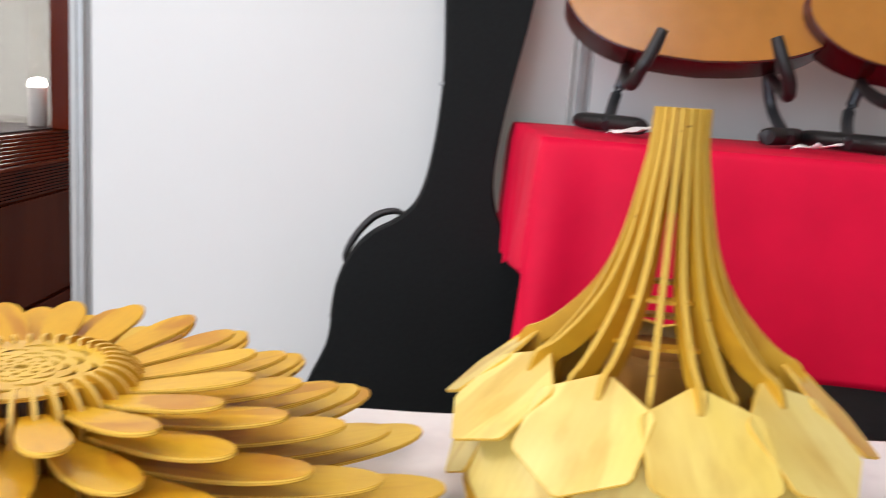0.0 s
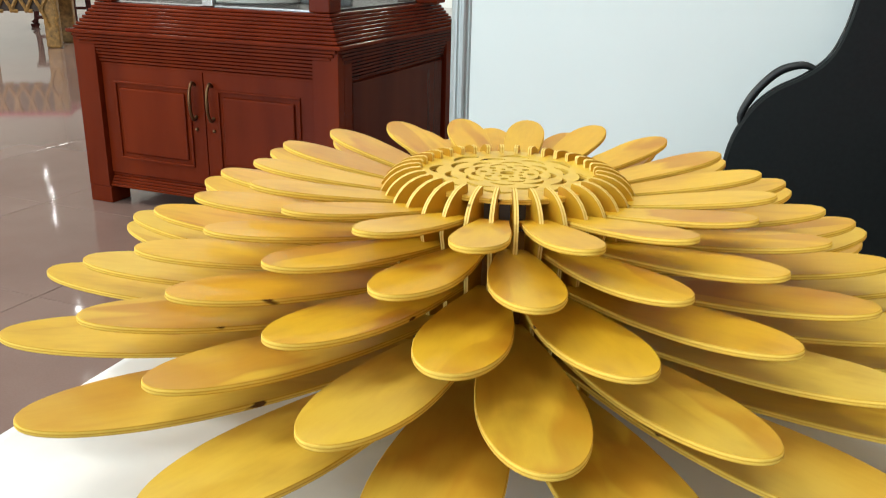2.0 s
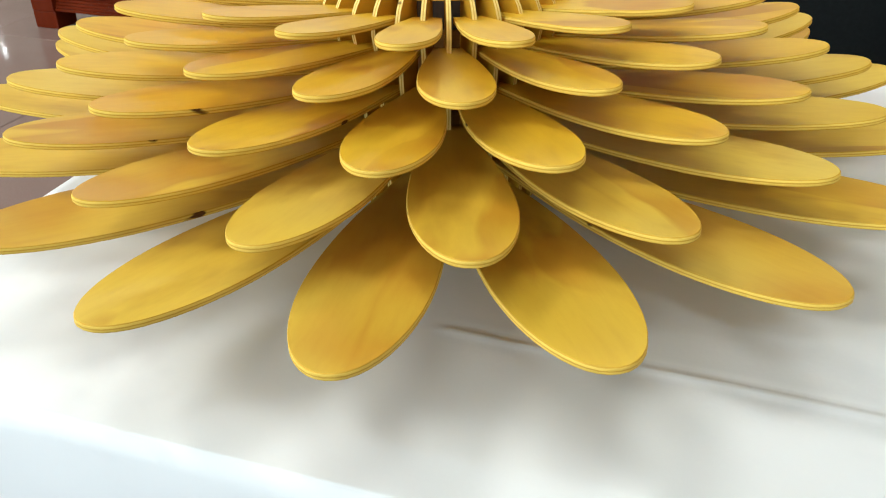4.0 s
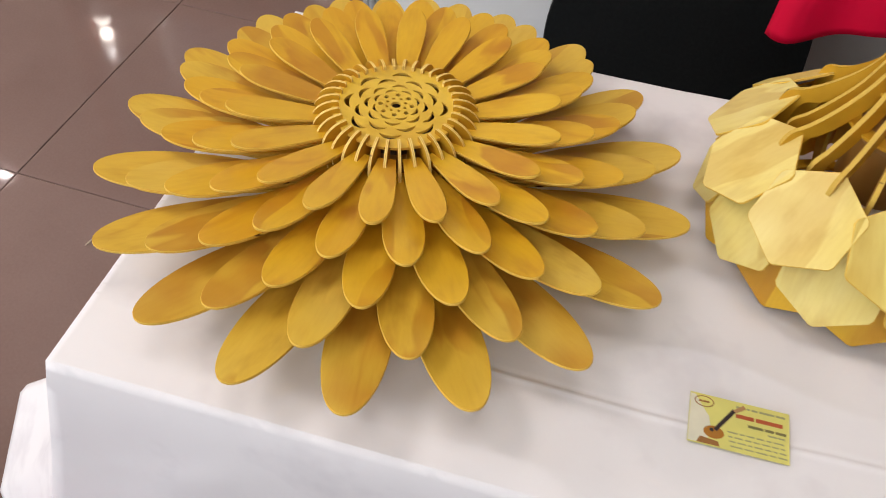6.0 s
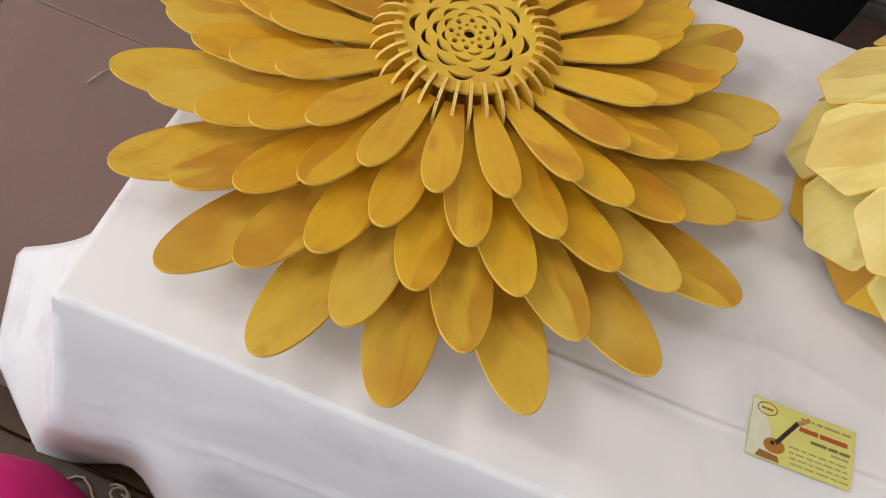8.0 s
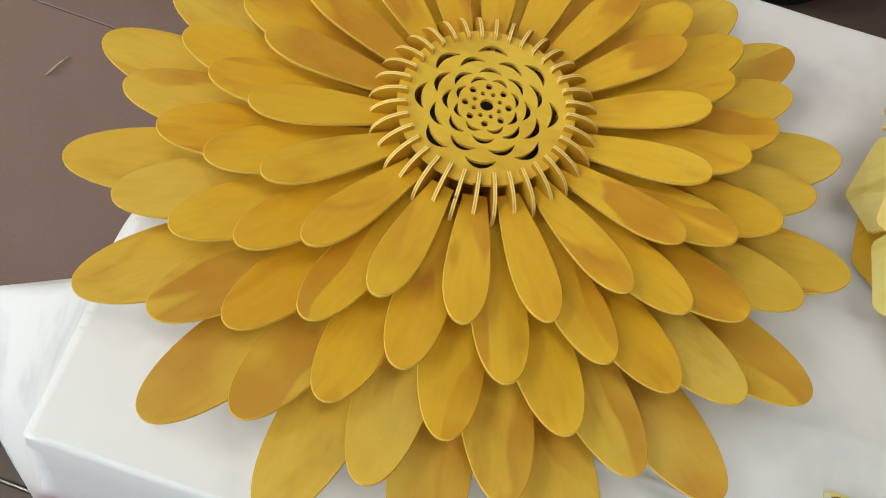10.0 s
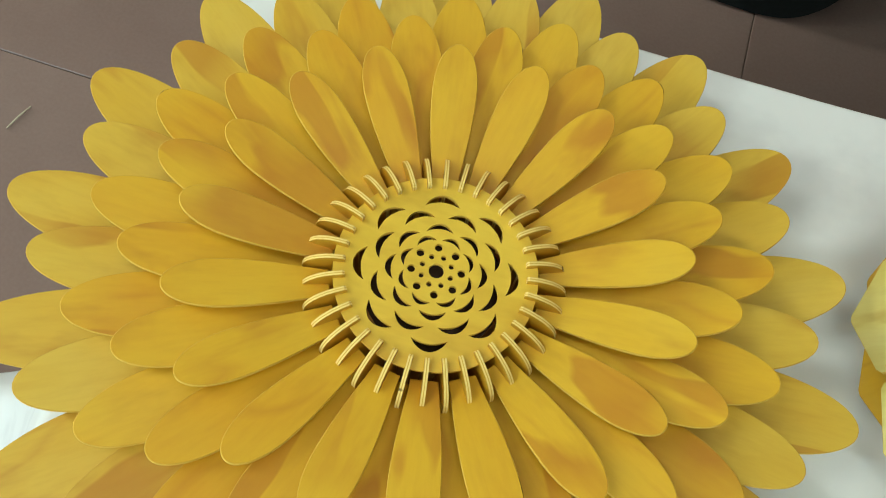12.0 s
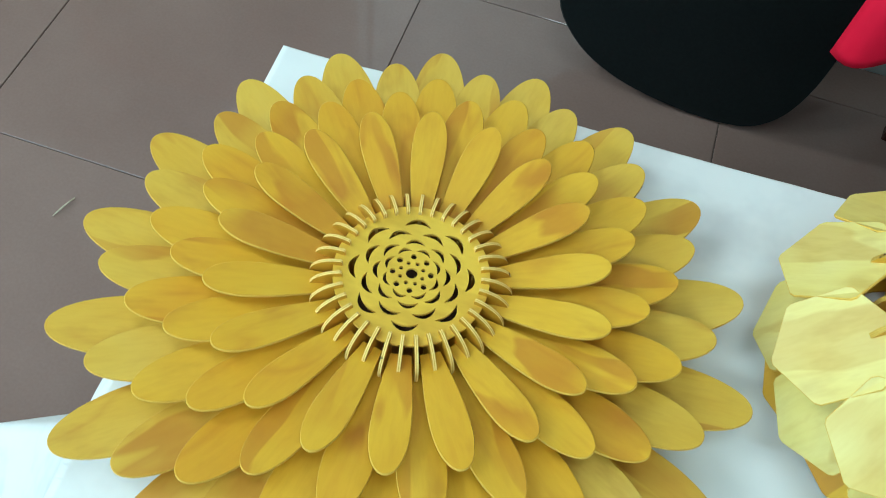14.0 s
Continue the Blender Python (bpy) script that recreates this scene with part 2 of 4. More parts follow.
def pane_glass():
    m = bpy.data.materials.new("pane_glass")
    m.use_nodes = True
    nt = m.node_tree
    nt.nodes.clear()
    out = nt.nodes.new("ShaderNodeOutputMaterial")
    mix = nt.nodes.new("ShaderNodeMixShader")
    tr = nt.nodes.new("ShaderNodeBsdfTransparent")
    gl = nt.nodes.new("ShaderNodeBsdfGlossy")
    gl.inputs["Roughness"].default_value = 0.01
    lw = nt.nodes.new("ShaderNodeLayerWeight")
    lw.inputs["Blend"].default_value = 0.15
    fr = nt.nodes.new("ShaderNodeMath")
    fr.operation = "MULTIPLY_ADD"
    fr.inputs[1].default_value, fr.inputs[2].default_value = 0.35, 0.015
    link(nt, lw.outputs["Facing"], fr.inputs[0])
    tr.inputs["Color"].default_value = (0.87, 0.88, 0.87, 1)
    link(nt, fr.outputs[0], mix.inputs[0])
    link(nt, tr.outputs[0], mix.inputs[1])
    link(nt, gl.outputs[0], mix.inputs[2])
    link(nt, mix.outputs[0], out.inputs["Surface"])
    return m


M_PANE = pane_glass()


# ---- mesh helpers ----
def empty(name, m=None):
    ob = new(name)
    ob.empty_display_size = 0.05
    if m is not None:
        ob.matrix_world = m
    return ob


def mesh_of(name, bm, mats):
    me = bpy.data.meshes.new(name)
    bm.normal_update()
    bm.to_mesh(me)
    bm.free()
    for m in mats if isinstance(mats, (list, tuple)) else [mats]:
        me.materials.append(m)
    return me


def smooth(me, degrees=35):
    me.shade_smooth()
    me.set_sharp_from_angle(angle=radians(degrees))
    return me


def part(name, bm, mats, parent=None, label="", m=None, soft=0):
    me = bm if isinstance(bm, bpy.types.Mesh) else mesh_of(name, bm, mats)
    if soft:
        smooth(me, soft)
    ob = new(name, me)
    if parent is not None:
        ob.parent = parent
    if m is not None:
        ob.matrix_local = m
    if label:
        ob["label"] = label
    return ob


def box(bm, x0, y0, z0, x1, y1, z1, bev=0.0, mat=0):
    r = bmesh.ops.create_cube(bm, size=1)
    for v in r["verts"]:
        v.co = Vector(((x0 + x1) / 2 + v.co.x * (x1 - x0), (y0 + y1) / 2 + v.co.y * (y1 - y0), (z0 + z1) / 2 + v.co.z * (z1 - z0)))
    fs = list({f for v in r["verts"] for f in v.link_faces})
    if bev:
        es = list({e for f in fs for e in f.edges})
        fs = bmesh.ops.bevel(bm, geom=es, offset=bev, segments=2, affect="EDGES", profile=0.5)["faces"]
    for f in fs:
        f.material_index = mat
    return bm


def boxes(*args):
    bm = bmesh.new()
    for a in args:
        box(bm, *a)
    return bm


def plate(outline, thick, bm=None, axis="z", mat_face=0, mat_edge=1, bev=0.0):
    """A flat plate from a closed outline (list of 2D points), centred in thickness."""
    bm = bm or bmesh.new()
    h = thick / 2
    put = {"z": lambda u, v, w: (u, v, w), "y": lambda u, v, w: (u, w, v)}[axis]
    rings = []
    levels = [(-h, 0.0), (h, 0.0)] if not bev else [(-h, bev), (-h + bev, 0.0), (h - bev, 0.0), (h, bev)]
    cx = sum(p[0] for p in outline) / len(outline)
    cy = sum(p[1] for p in outline) / len(outline)
    for w, ins in levels:
        ring = []
        for u, v in outline:
            d = math.hypot(u - cx, v - cy) or 1
            ring.append(bm.verts.new(put(u - (u - cx) / d * ins, v - (v - cy) / d * ins, w)))
        rings.append(ring)
    n = len(outline)
    for a, b in zip(rings, rings[1:]):
        for i in range(n):
            f = bm.faces.new((a[i], a[(i + 1) % n], b[(i + 1) % n], b[i]))
            f.material_index = mat_edge
    bm.faces.new(rings[-1]).material_index = mat_face
    bm.faces.new(list(reversed(rings[0]))).material_index = mat_face
    bmesh.ops.recalc_face_normals(bm, faces=bm.faces)
    return bm


def tube(bm, pts, radius, sides=8, closed=False):
    """A tube along points, rounded between them; radius may be a list."""
    pts = [Vector(p) for p in pts]
    if not closed and 3 <= len(pts) <= 8:
        rad = radius if isinstance(radius, (list, tuple)) else [radius] * len(pts)
        p2, r2 = [], []
        for i in range(len(pts) - 1):
            a, b, c, d = (pts[max(0, min(len(pts) - 1, i + k))] for k in (-1, 0, 1, 2))
            for j in range(5):
                t = j / 5
                p2.append(0.5 * (2 * b + (c - a) * t + (2 * a - 5 * b + 4 * c - d) * t * t + (3 * b - a - 3 * c + d) * t ** 3))
                r2.append(rad[i] + (rad[i + 1] - rad[i]) * t)
        pts, radius = p2 + [pts[-1]], r2 + [rad[-1]]
    rings = []
    n = len(pts)
    up = Vector((0.31, 0.17, 0.93))
    for i, p in enumerate(pts):
        if closed:
            d = pts[(i + 1) % n] - pts[i - 1]
        else:
            d = pts[min(i + 1, n - 1)] - pts[max(i - 1, 0)]
        d.normalize()
        a = d.cross(up)
        if a.length < 1e-3:
            a = d.cross(Vector((1, 0, 0)))
        a.normalize()
        b = d.cross(a)
        r = radius[i] if isinstance(radius, (list, tuple)) else radius
        rings.append([bm.verts.new(p + a * math.cos(2 * math.pi * k / sides) * r + b * math.sin(2 * math.pi * k / sides) * r) for k in range(sides)])
    pairs = list(zip(rings, rings[1:])) + ([(rings[-1], rings[0])] if closed else [])
    for a, b in pairs:
        for k in range(sides):
            bm.faces.new((a[k], a[(k + 1) % sides], b[(k + 1) % sides], b[k]))
    if not closed:
        bm.faces.new(list(reversed(rings[0])))
        bm.faces.new(rings[-1])
    return bm


def lathe(bm, profile, sides=32, cx=0, cy=0):
    rings = []
    for r, z in profile:
        if r < 1e-6:
            rings.append([bm.verts.new((cx, cy, z))])
        else:
            rings.append([bm.verts.new((cx + r * math.cos(2 * math.pi * k / sides), cy + r * math.sin(2 * math.pi * k / sides), z)) for k in range(sides)])
    for a, b in zip(rings, rings[1:]):
        for k in range(sides):
            k2 = (k + 1) % sides
            q = [a[k % len(a)], a[k2 % len(a)], b[k2 % len(b)], b[k % len(b)]]
            q = list(dict.fromkeys(q))
            if len(q) > 2:
                bm.faces.new(q)
    return bm


def grid_mesh(bm, nu, nv, fn, mat=0):
    vs = [[bm.verts.new(fn(i / nu, j / nv)) for j in range(nv + 1)] for i in range(nu + 1)]
    for i in range(nu):
        for j in range(nv):
            bm.faces.new((vs[i][j], vs[i + 1][j], vs[i + 1][j + 1], vs[i][j + 1])).material_index = mat
    return vs


def smooth_side(side, n=4):
    out = []
    for i in range(len(side) - 1):
        p0, p1, p2, p3 = (Vector(side[max(0, min(len(side) - 1, i + k))]) for k in (-1, 0, 1, 2))
        for j in range(n):
            t = j / n
            v = 0.5 * (2 * p1 + (p2 - p0) * t + (2 * p0 - 5 * p1 + 4 * p2 - p3) * t * t + (3 * p1 - p0 - 3 * p2 + p3) * t ** 3)
            out.append((v.x, v.y))
    return out + [side[-1]]


# ---- the hall ----
HX0, HX1, HY0, HY1 = -16.0, 4.5, -4.0, 15.0
TILE, TX, TY = 0.762, -1.108, 0.482
WALL_Y, POST_L, POST_R = 1.38, -0.565, 0.571

floor = part("floor", boxes((HX0, HY0, -0.1, HX1, HY1, -0.004)), M_GROUT)
tagged(floor, "polished brown floor tiles with thin dark joints", "floor", kind="structure")
for wname, b in (("wall_north", (HX0, HY1, 0, HX1, HY1 + 0.15, CEILING)), 
                 ("wall_east", (HX1, HY0, 0, HX1 + 0.15, HY1, CEILING)), ("wall_west", (HX0 - 0.15, HY0, 0, HX0, HY1, CEILING))):
    tagged(part(wname, boxes(b), M_WALL), "plain white hall wall", "wall", kind="structure")
for sb in ((HX0, HY0 - 0.15, 0, -5.5, HY0, CEILING), (-0.5, HY0 - 0.15, 0, HX1, HY0, CEILING), (-5.5, HY0 - 0.15, 3.1, -0.5, HY0, CEILING), (-5.5, HY0 - 0.15, 0, -0.5, HY0, 0.7)):
    tagged(part("wall_south", boxes(sb), M_WALL), "plain white hall wall beside wide opening", "wall", kind="structure")
tagged(part("ceiling", boxes((HX0, HY0, CEILING, HX1, HY1, CEILING + 0.1)), M_WALL), "plain white hall ceiling", "ceiling", kind="structure")

# booth wall: panels between aluminium posts
wall = empty("booth_wall")
tagged(wall, "white booth panels held between grey aluminium posts", "wall", kind="structure")


def booth_panel(x0, x1):
    part("panel", boxes((x0, WALL_Y + 0.01, 0.04, x1, WALL_Y + 0.03, 2.42, 0.001)), M_WALL, wall)
    part("rail", boxes((x0, WALL_Y - 0.005, 2.42, x1, WALL_Y + 0.045, 2.48, 0.003)), M_ALU, wall)
    part("rail", boxes((x0, WALL_Y - 0.005, 0.0, x1, WALL_Y + 0.045, 0.04, 0.003)), M_ALU, wall)


def booth_post(x):
    bm = bmesh.new()
    out = []
    for k in range(8):
        a = math.pi / 8 + k * math.pi / 4
        for aa, r in ((a - 0.2, 0.026), (a, 0.027), (a + 0.2, 0.026), (a + 0.3, 0.021), (a + 0.485, 0.021)):
            out.append((x + r * math.cos(aa), WALL_Y + 0.02 + r * math.sin(aa)))
    vs0 = [bm.verts.new((u, v, 0)) for u, v in out]
    vs1 = [bm.verts.new((u, v, 2.5)) for u, v in out]
    n = len(out)
    for i in range(n):
        bm.faces.new((vs0[i], vs0[(i + 1) % n], vs1[(i + 1) % n], vs1[i]))
    bm.faces.new(vs1)
    part("post", bm, M_ALU, wall)


for x in (POST_L, POST_R, POST_R + 1.12, POST_R + 2.24):
    booth_post(x)
booth_panel(POST_L + 0.02, POST_R - 0.02)
booth_panel(POST_R + 0.02, POST_R + 1.10)
booth_panel(POST_R + 1.14, POST_R + 2.22)

# glowing fixtures made up to go with the fill lamps
for i, (px, py) in enumerate(FILLS):
    lamp = empty("ceiling_lamp", pose(px, py, CEILING))
    tagged(lamp, "white rectangular ceiling panel added as fill light", "ceiling light", "ceiling lights")
    part("frame", boxes((-0.6, -0.32, -0.05, 0.6, 0.32, 0.0, 0.005)), M_ALU, lamp)
    part("diffuser", boxes((-0.56, -0.28, -0.056, 0.56, 0.28, -0.051)), M_FILL, lamp)

SPOTS = [(-15.2, 13.5), (-13.9, 12.4), (-12.6, 11.2), (-7.07, 6.3), (-7.0, 5.5), (-8.9, 8.0), (-4.91, 3.53), (-5.03, 5.45), (-2.40, 3.37)]
spot0 = empty("downlight", pose(*SPOTS[0], CEILING))
tagged(spot0, "small round bright ceiling downlight", "ceiling light", "ceiling downlights")
part("rim", lathe(bmesh.new(), [(0.034, -0.004), (0.045, -0.012), (0.055, 0.0)], 20), M_ALU, spot0)
part("bulb", lathe(bmesh.new(), [(0.0, -0.006), (0.034, -0.004)], 20), M_BULB, spot0)
for p in SPOTS[1:]:
    copy_thing(spot0, pose(*p, CEILING))

# ---- the display table and its cloth ----
TOP = 0.75
TURN_T = radians(1.8)


def tab(u, v, z):
    """Table coordinates: u along the front edge, v towards the back, from the front left corner."""
    c, s = math.cos(TURN_T), math.sin(TURN_T)
    return (-0.235 + u * c - v * s, -0.302 + u * s + v * c, z)


TLEN, TDEP = 1.85, 0.605
table = empty("display_table", Matrix.Translation((-0.235, -0.302, 0)) @ Matrix.Rotation(TURN_T, 4, "Z"))
tagged(table, "long folding table hidden under a white cloth", "table")
part("tabletop", boxes((0.01, 0.01, TOP - 0.03, TLEN - 0.01, TDEP - 0.01, TOP - 0.006, 0.002)), M_DARK, table)
for lx in (0.06, TLEN - 0.06):
    for ly in (0.06, TDEP - 0.06):
        part("leg", boxes((lx - 0.015, ly - 0.015, 0, lx + 0.015, ly + 0.015, TOP - 0.03, 0.003)), M_ALU, table)


def cloth_mesh():
    bm = bmesh.new()
    NU, NT = 260, 280
    def wrinkle(u, v):
        n = noise.noise(Vector((u * 5, v * 7, 0.3))) * 0.0026 + noise.noise(Vector((u * 15 + v * 9, v * 14 - u * 6, 2.0))) * 0.0011
        n += 0.0016 * (1 - abs(noise.noise(Vector((u * 4 + 3, v * 6, 8.0))))) ** 9
        crease = 0.0010 * math.exp(-((v - 0.113 - 0.004 * math.sin(u * 9)) / 0.0025) ** 2) * (1 if u > 0.3 else 0)
        crease -= 0.0006 * math.exp(-((v - 0.118 - 0.004 * math.sin(u * 9)) / 0.0025) ** 2) * (1 if u > 0.3 else 0)
        edge = min(v, u, 0.03) / 0.03
        return (n + crease) * edge
    def top(i, j):
        u, v = i * TLEN, j * TDEP
        return tab(u, v, TOP + wrinkle(u, v))
    grid_mesh(bm, NU, NT, top)
    # front drop
    def corner(d):
        return Vector(tab(-0.22 * d ** 1.25 + 0.02 * d - 0.006 * (1 - math.exp(-d * 14)), -0.03 * d - 0.006 * (1 - math.exp(-d * 14)), TOP - 0.65 * d))
    def front_plain(u, d):
        hem = 0.49 + 0.10 * math.exp(-(u / 0.07) ** 2) + 0.04 * math.exp(-((u - 0.115) / 0.025) ** 2) + 0.008 * math.sin(u * 11 + 1.0) + 0.005 * math.sin(u * 31)
        fold = (0.010 * math.sin(u * 9 + 0.8) + 0.006 * math.sin(u * 23 + 2)) * min(1, d * 1.2) ** 2
        fold += 0.040 * math.exp(-((u - 0.12) / 0.04) ** 2) * d ** 3 - 0.02 * math.exp(-((u - 0.06) / 0.03) ** 2) * d ** 3
        fold += 0.0060 * math.exp(-((d - 0.42 - 0.3 * u - 0.02 * math.sin(u * 14)) / 0.014) ** 2) * math.exp(-((u - 0.3) / 0.16) ** 2)
        fold += (0.006 * noise.noise(Vector((u * 9, d * 4, 7.0))) + 0.0012 * noise.noise(Vector((u * 22 + d * 9, d * 13, 3.0)))) * min(1, d * 4)
        out = 0.012 * (1 - math.exp(-d * 14)) + 0.002 * d + fold
        return Vector(tab(u, -out, TOP - d * hem + (wrinkle(u, 0) if d == 0 else 0)))
    def front(i, j):
        u = i * TLEN
        return front_plain(u, j) + (corner(j) - front_plain(0, j)) * math.exp(-u / 0.10)
    grid_mesh(bm, 170, 40, front)
    HEM = [corner(1.0), Vector((-0.56, -0.25, 0.15)), Vector((-0.585, -0.112, 0.24)), Vector((-0.245, 0.030, 0.32)), Vector(tab(-0.012, TDEP, 0.32))]
    CUT = [0.0, 0.07, 0.19, 0.335, TDEP]
    def left_plain(v, d):
        k = max(q for q in range(4) if v >= CUT[q] - 1e-9)
        hem = HEM[k].lerp(HEM[k + 1], (v - CUT[k]) / (CUT[k + 1] - CUT[k]))
        top = Vector(tab(0, v, TOP + (wrinkle(0, v) if d == 0 else 0)))
        p = top.lerp(hem, d)
        sag = 0.05 * math.sin(math.pi * d) * min(1.0, (top - hem).xy.length / 0.2)
        return p - Vector((-sag * 0.5, 0, sag)) + Vector((-0.010 * (1 - math.exp(-d * 14)) * (1 - d), 0, 0))
    def left(i, j):
        v = i * TDEP
        return left_plain(v, j) + (corner(j) - left_plain(0, j)) * math.exp(-v / 0.05)
    grid_mesh(bm, 50, 40, left)
    def back(i, j):
        u, d = i * TLEN, j
        return tab(u, TDEP + 0.012 * (1 - math.exp(-d * 14)) + 0.01 * d * (1 + math.sin(u * 22)), TOP - d * 0.4 + (wrinkle(u, TDEP) if j == 0 else 0))
    grid_mesh(bm, 100, 12, back)
    bmesh.ops.remove_doubles(bm, verts=bm.verts, dist=0.0006)
    bmesh.ops.recalc_face_normals(bm, faces=bm.faces)
    return bm


cloth = part("tablecloth", cloth_mesh(), M_CLOTH, soft=80)
cloth.modifiers.new("thickness", "SOLIDIFY").thickness = 0.0008
tagged(cloth, "creased white tablecloth draped over the table", "tablecloth")

# ---- the flower lamp ----
PHI = radians(-78.06)
flower = empty("flower_lamp", pose(0, 0, TOP + 0.002))
tagged(flower, "large yellow-stained plywood flower lamp on white cloth", "lamp")
HUB = 0.887 - TOP
LAYERS = [  # tip radius, tip height, base height, greatest width
    (0.1645, 0.1415, 0.127, 0.0305),
    (0.1975, 0.127, 0.109, 0.038),
    (0.2315, 0.109, 0.085, 0.045),
    (0.2665, 0.089, 0.061, 0.051),
    (0.3075, 0.0642, 0.0355, 0.0595)]
BASE_R = 0.066
SKEWED = {(4, 0): -0.6, (4, 1): -0.4, (3, 1): -0.5, (4, 10): 0.8}  # petals glued a little off their spoke
THICK = 0.0034


def petal_outline(length, width, steps=26):
    half = []
    w = width / 2
    base = 0.0085
    m = length * 0.66
    for i in range(14):
        s = i / 13
        half.append((m * s, base + (w - base) * (math.sin(s * math.pi / 2) ** 1.2)))
    for i in range(1, steps // 2 + 1):
        a = i / (steps // 2) * math.pi / 2
        half.append((m + (length - m) * math.sin(a), w * math.cos(a) ** 0.95))
    return half[:-1] + [(length, 0.0)] + [(x, -y) for x, y in reversed(half[:-1])]


for li, (tr, tz, bz, wd) in enumerate(LAYERS):
    slope = (tz - bz) / (tr - 0.078)
    run, rise = tr - BASE_R, slope * (tr - BASE_R)
    bz = tz - rise
    ln = math.hypot(run, rise)
    # the two outer layers take the tone with painted sheen
    me = smooth(mesh_of("petal", plate(petal_outline(ln, wd), THICK, bev=0.0006), [M_PETAL if li < 3 else M_PETAL_SHEEN, M_EDGE]), 40)
    tilt = math.atan2(rise, run)
    for k in range(18):
        a = PHI + radians(20 * k + (10 if li % 2 else 0) + SKEWED.get((li, k), 0.0) + random.uniform(-0.15, 0.15))
        m = Matrix.Rotation(a, 4, "Z") @ Matrix.Translation((BASE_R, 0, bz - THICK / 2)) @ Matrix.Rotation(-tilt + radians(random.uniform(-0.3, 0.3)), 4, "Y") @ Matrix.Rotation(radians(random.uniform(-1.2, 1.2)), 4, "X")
        part("petal", me, None, flower, m=m)


def rib_outline():
    pts = [(0.0535, 0.0), (0.073, 0.0)]
    pts += [(0.074, 0.03), (0.080, 0.10), (0.0835, 0.115)]
    for i in range(9):
        a = i / 8 * math.pi / 2
        pts.append((0.0575 + 0.0265 * max(0.0, math.cos(a)) ** 0.95, 0.1175 + 0.0245 * math.sin(a) ** 0.92))
    pts += [(0.056, 0.141), (0.056, 0.133), (0.0535, 0.133)]
    return pts


rib_me = mesh_of("rib", plate(rib_outline(), 0.0028, axis="y"), [M_RIB, M_RIBEDGE])
for k in range(36):
    part("rib", rib_me, None, flower, m=Matrix.Rotation(PHI + radians(10 * k), 4, "Z"))


def hub_disc():
    from mathutils.geometry import delaunay_2d_cdt
    loops, R, T = [], 0.0635, 0.003
    loops.append([(R * math.cos(2 * math.pi * i / 96), R * math.sin(2 * math.pi * i / 96)) for i in range(96)])
    def hole(r, a, rad, n=14):
        cx, cy = r * math.cos(a), r * math.sin(a)
        loops.append([(cx + rad * math.cos(2 * math.pi * i / n), cy + rad * math.sin(2 * math.pi * i / n)) for i in range(n)])
    def crescent(r, a, chord, sag_out, sag_in):
        pts = []
        n = 14
        for i in range(n + 1):
            s = -1 + 2 * i / n
            pts.append((r + sag_out * (1 - s * s) ** 0.8, s * chord / 2))
        for i in range(1, n):
            s = 1 - 2 * i / n
            pts.append((r + sag_in * (1 - s * s), s * chord / 2))
        c, sn = math.cos(a), math.sin(a)
        loops.append([(x * c - y * sn, x * sn + y * c) for x, y in pts])
    hole(0, 0, 0.0048, 20)
    for k in range(8):
        a = PHI + k * math.pi / 4
        b = a + math.pi / 8
        hole(0.0155, a, 0.0025)
        hole(0.0097, b, 0.0017)
        crescent(0.0192, b, 0.0128, 0.0048, 0.0018)
        crescent(0.0258, a, 0.0166, 0.0060, 0.0023)
        crescent(0.0345, b, 0.0200, 0.0070, 0.0028)
        crescent(0.0435, a, 0.0222, 0.0080, 0.0030)
    verts, edges = [], []
    for lp in loops:
        s = len(verts)
        verts += [Vector(p) for p in lp]
        edges += [(s + i, s + (i + 1) % len(lp)) for i in range(len(lp))]
    vs, es, fs, *_ = delaunay_2d_cdt(verts, edges, [], 0, 1e-6)
    def inside(p, lp):
        c = False
        for i in range(len(lp)):
            (x0, y0), (x1, y1) = lp[i - 1], lp[i]
            if (y0 > p[1]) != (y1 > p[1]) and p[0] < (x1 - x0) * (p[1] - y0) / (y1 - y0) + x0:
                c = not c
        return c
    bm = bmesh.new()
    lo = [bm.verts.new((v.x, v.y, -T / 2)) for v in vs]
    hi = [bm.verts.new((v.x, v.y, T / 2)) for v in vs]
    count = {}
    for f in fs:
        c = (sum(vs[i].x for i in f) / 3, sum(vs[i].y for i in f) / 3)
        if any(inside(c, lp) for lp in loops[1:]):
            continue
        bm.faces.new([hi[i] for i in f])
        bm.faces.new([lo[i] for i in reversed(f)])
        for i in range(3):
            e = (f[i], f[(i + 1) % 3])
            count[e] = 1
    for (i, j) in count:
        if (j, i) not in count:
            bm.faces.new((lo[i], lo[j], hi[j], hi[i])).material_index = 1
    return bm


part("hub", hub_disc(), [M_HUB, M_EDGE], flower, "round pierced centre with crescent cut-outs", m=pose(0, 0, HUB - 0.002))
ring = bmesh.new()
lathe(ring, [(0.0, 0.0), (0.070, 0.0), (0.070, 0.003), (0.0, 0.003)], 48)
part("base_plate", ring, M_RIB, flower, "round plywood base plate")
# added drum and cap: brown shade between ribs, dark shade in the holes
part("inner_drum", lathe(bmesh.new(), [(0.0, 0.003), (0.047, 0.003), (0.047, 0.108), (0.045, 0.111), (0.0, 0.111)], 40), M_DRUM, flower, "brown inner drum", soft=40)
part("shade_cap", lathe(bmesh.new(), [(0.0, 0.1125), (0.020, 0.1125), (0.0455, 0.1115)], 40), M_HUBSHADE, flower, "dark brown disc painting shade behind the hub holes")

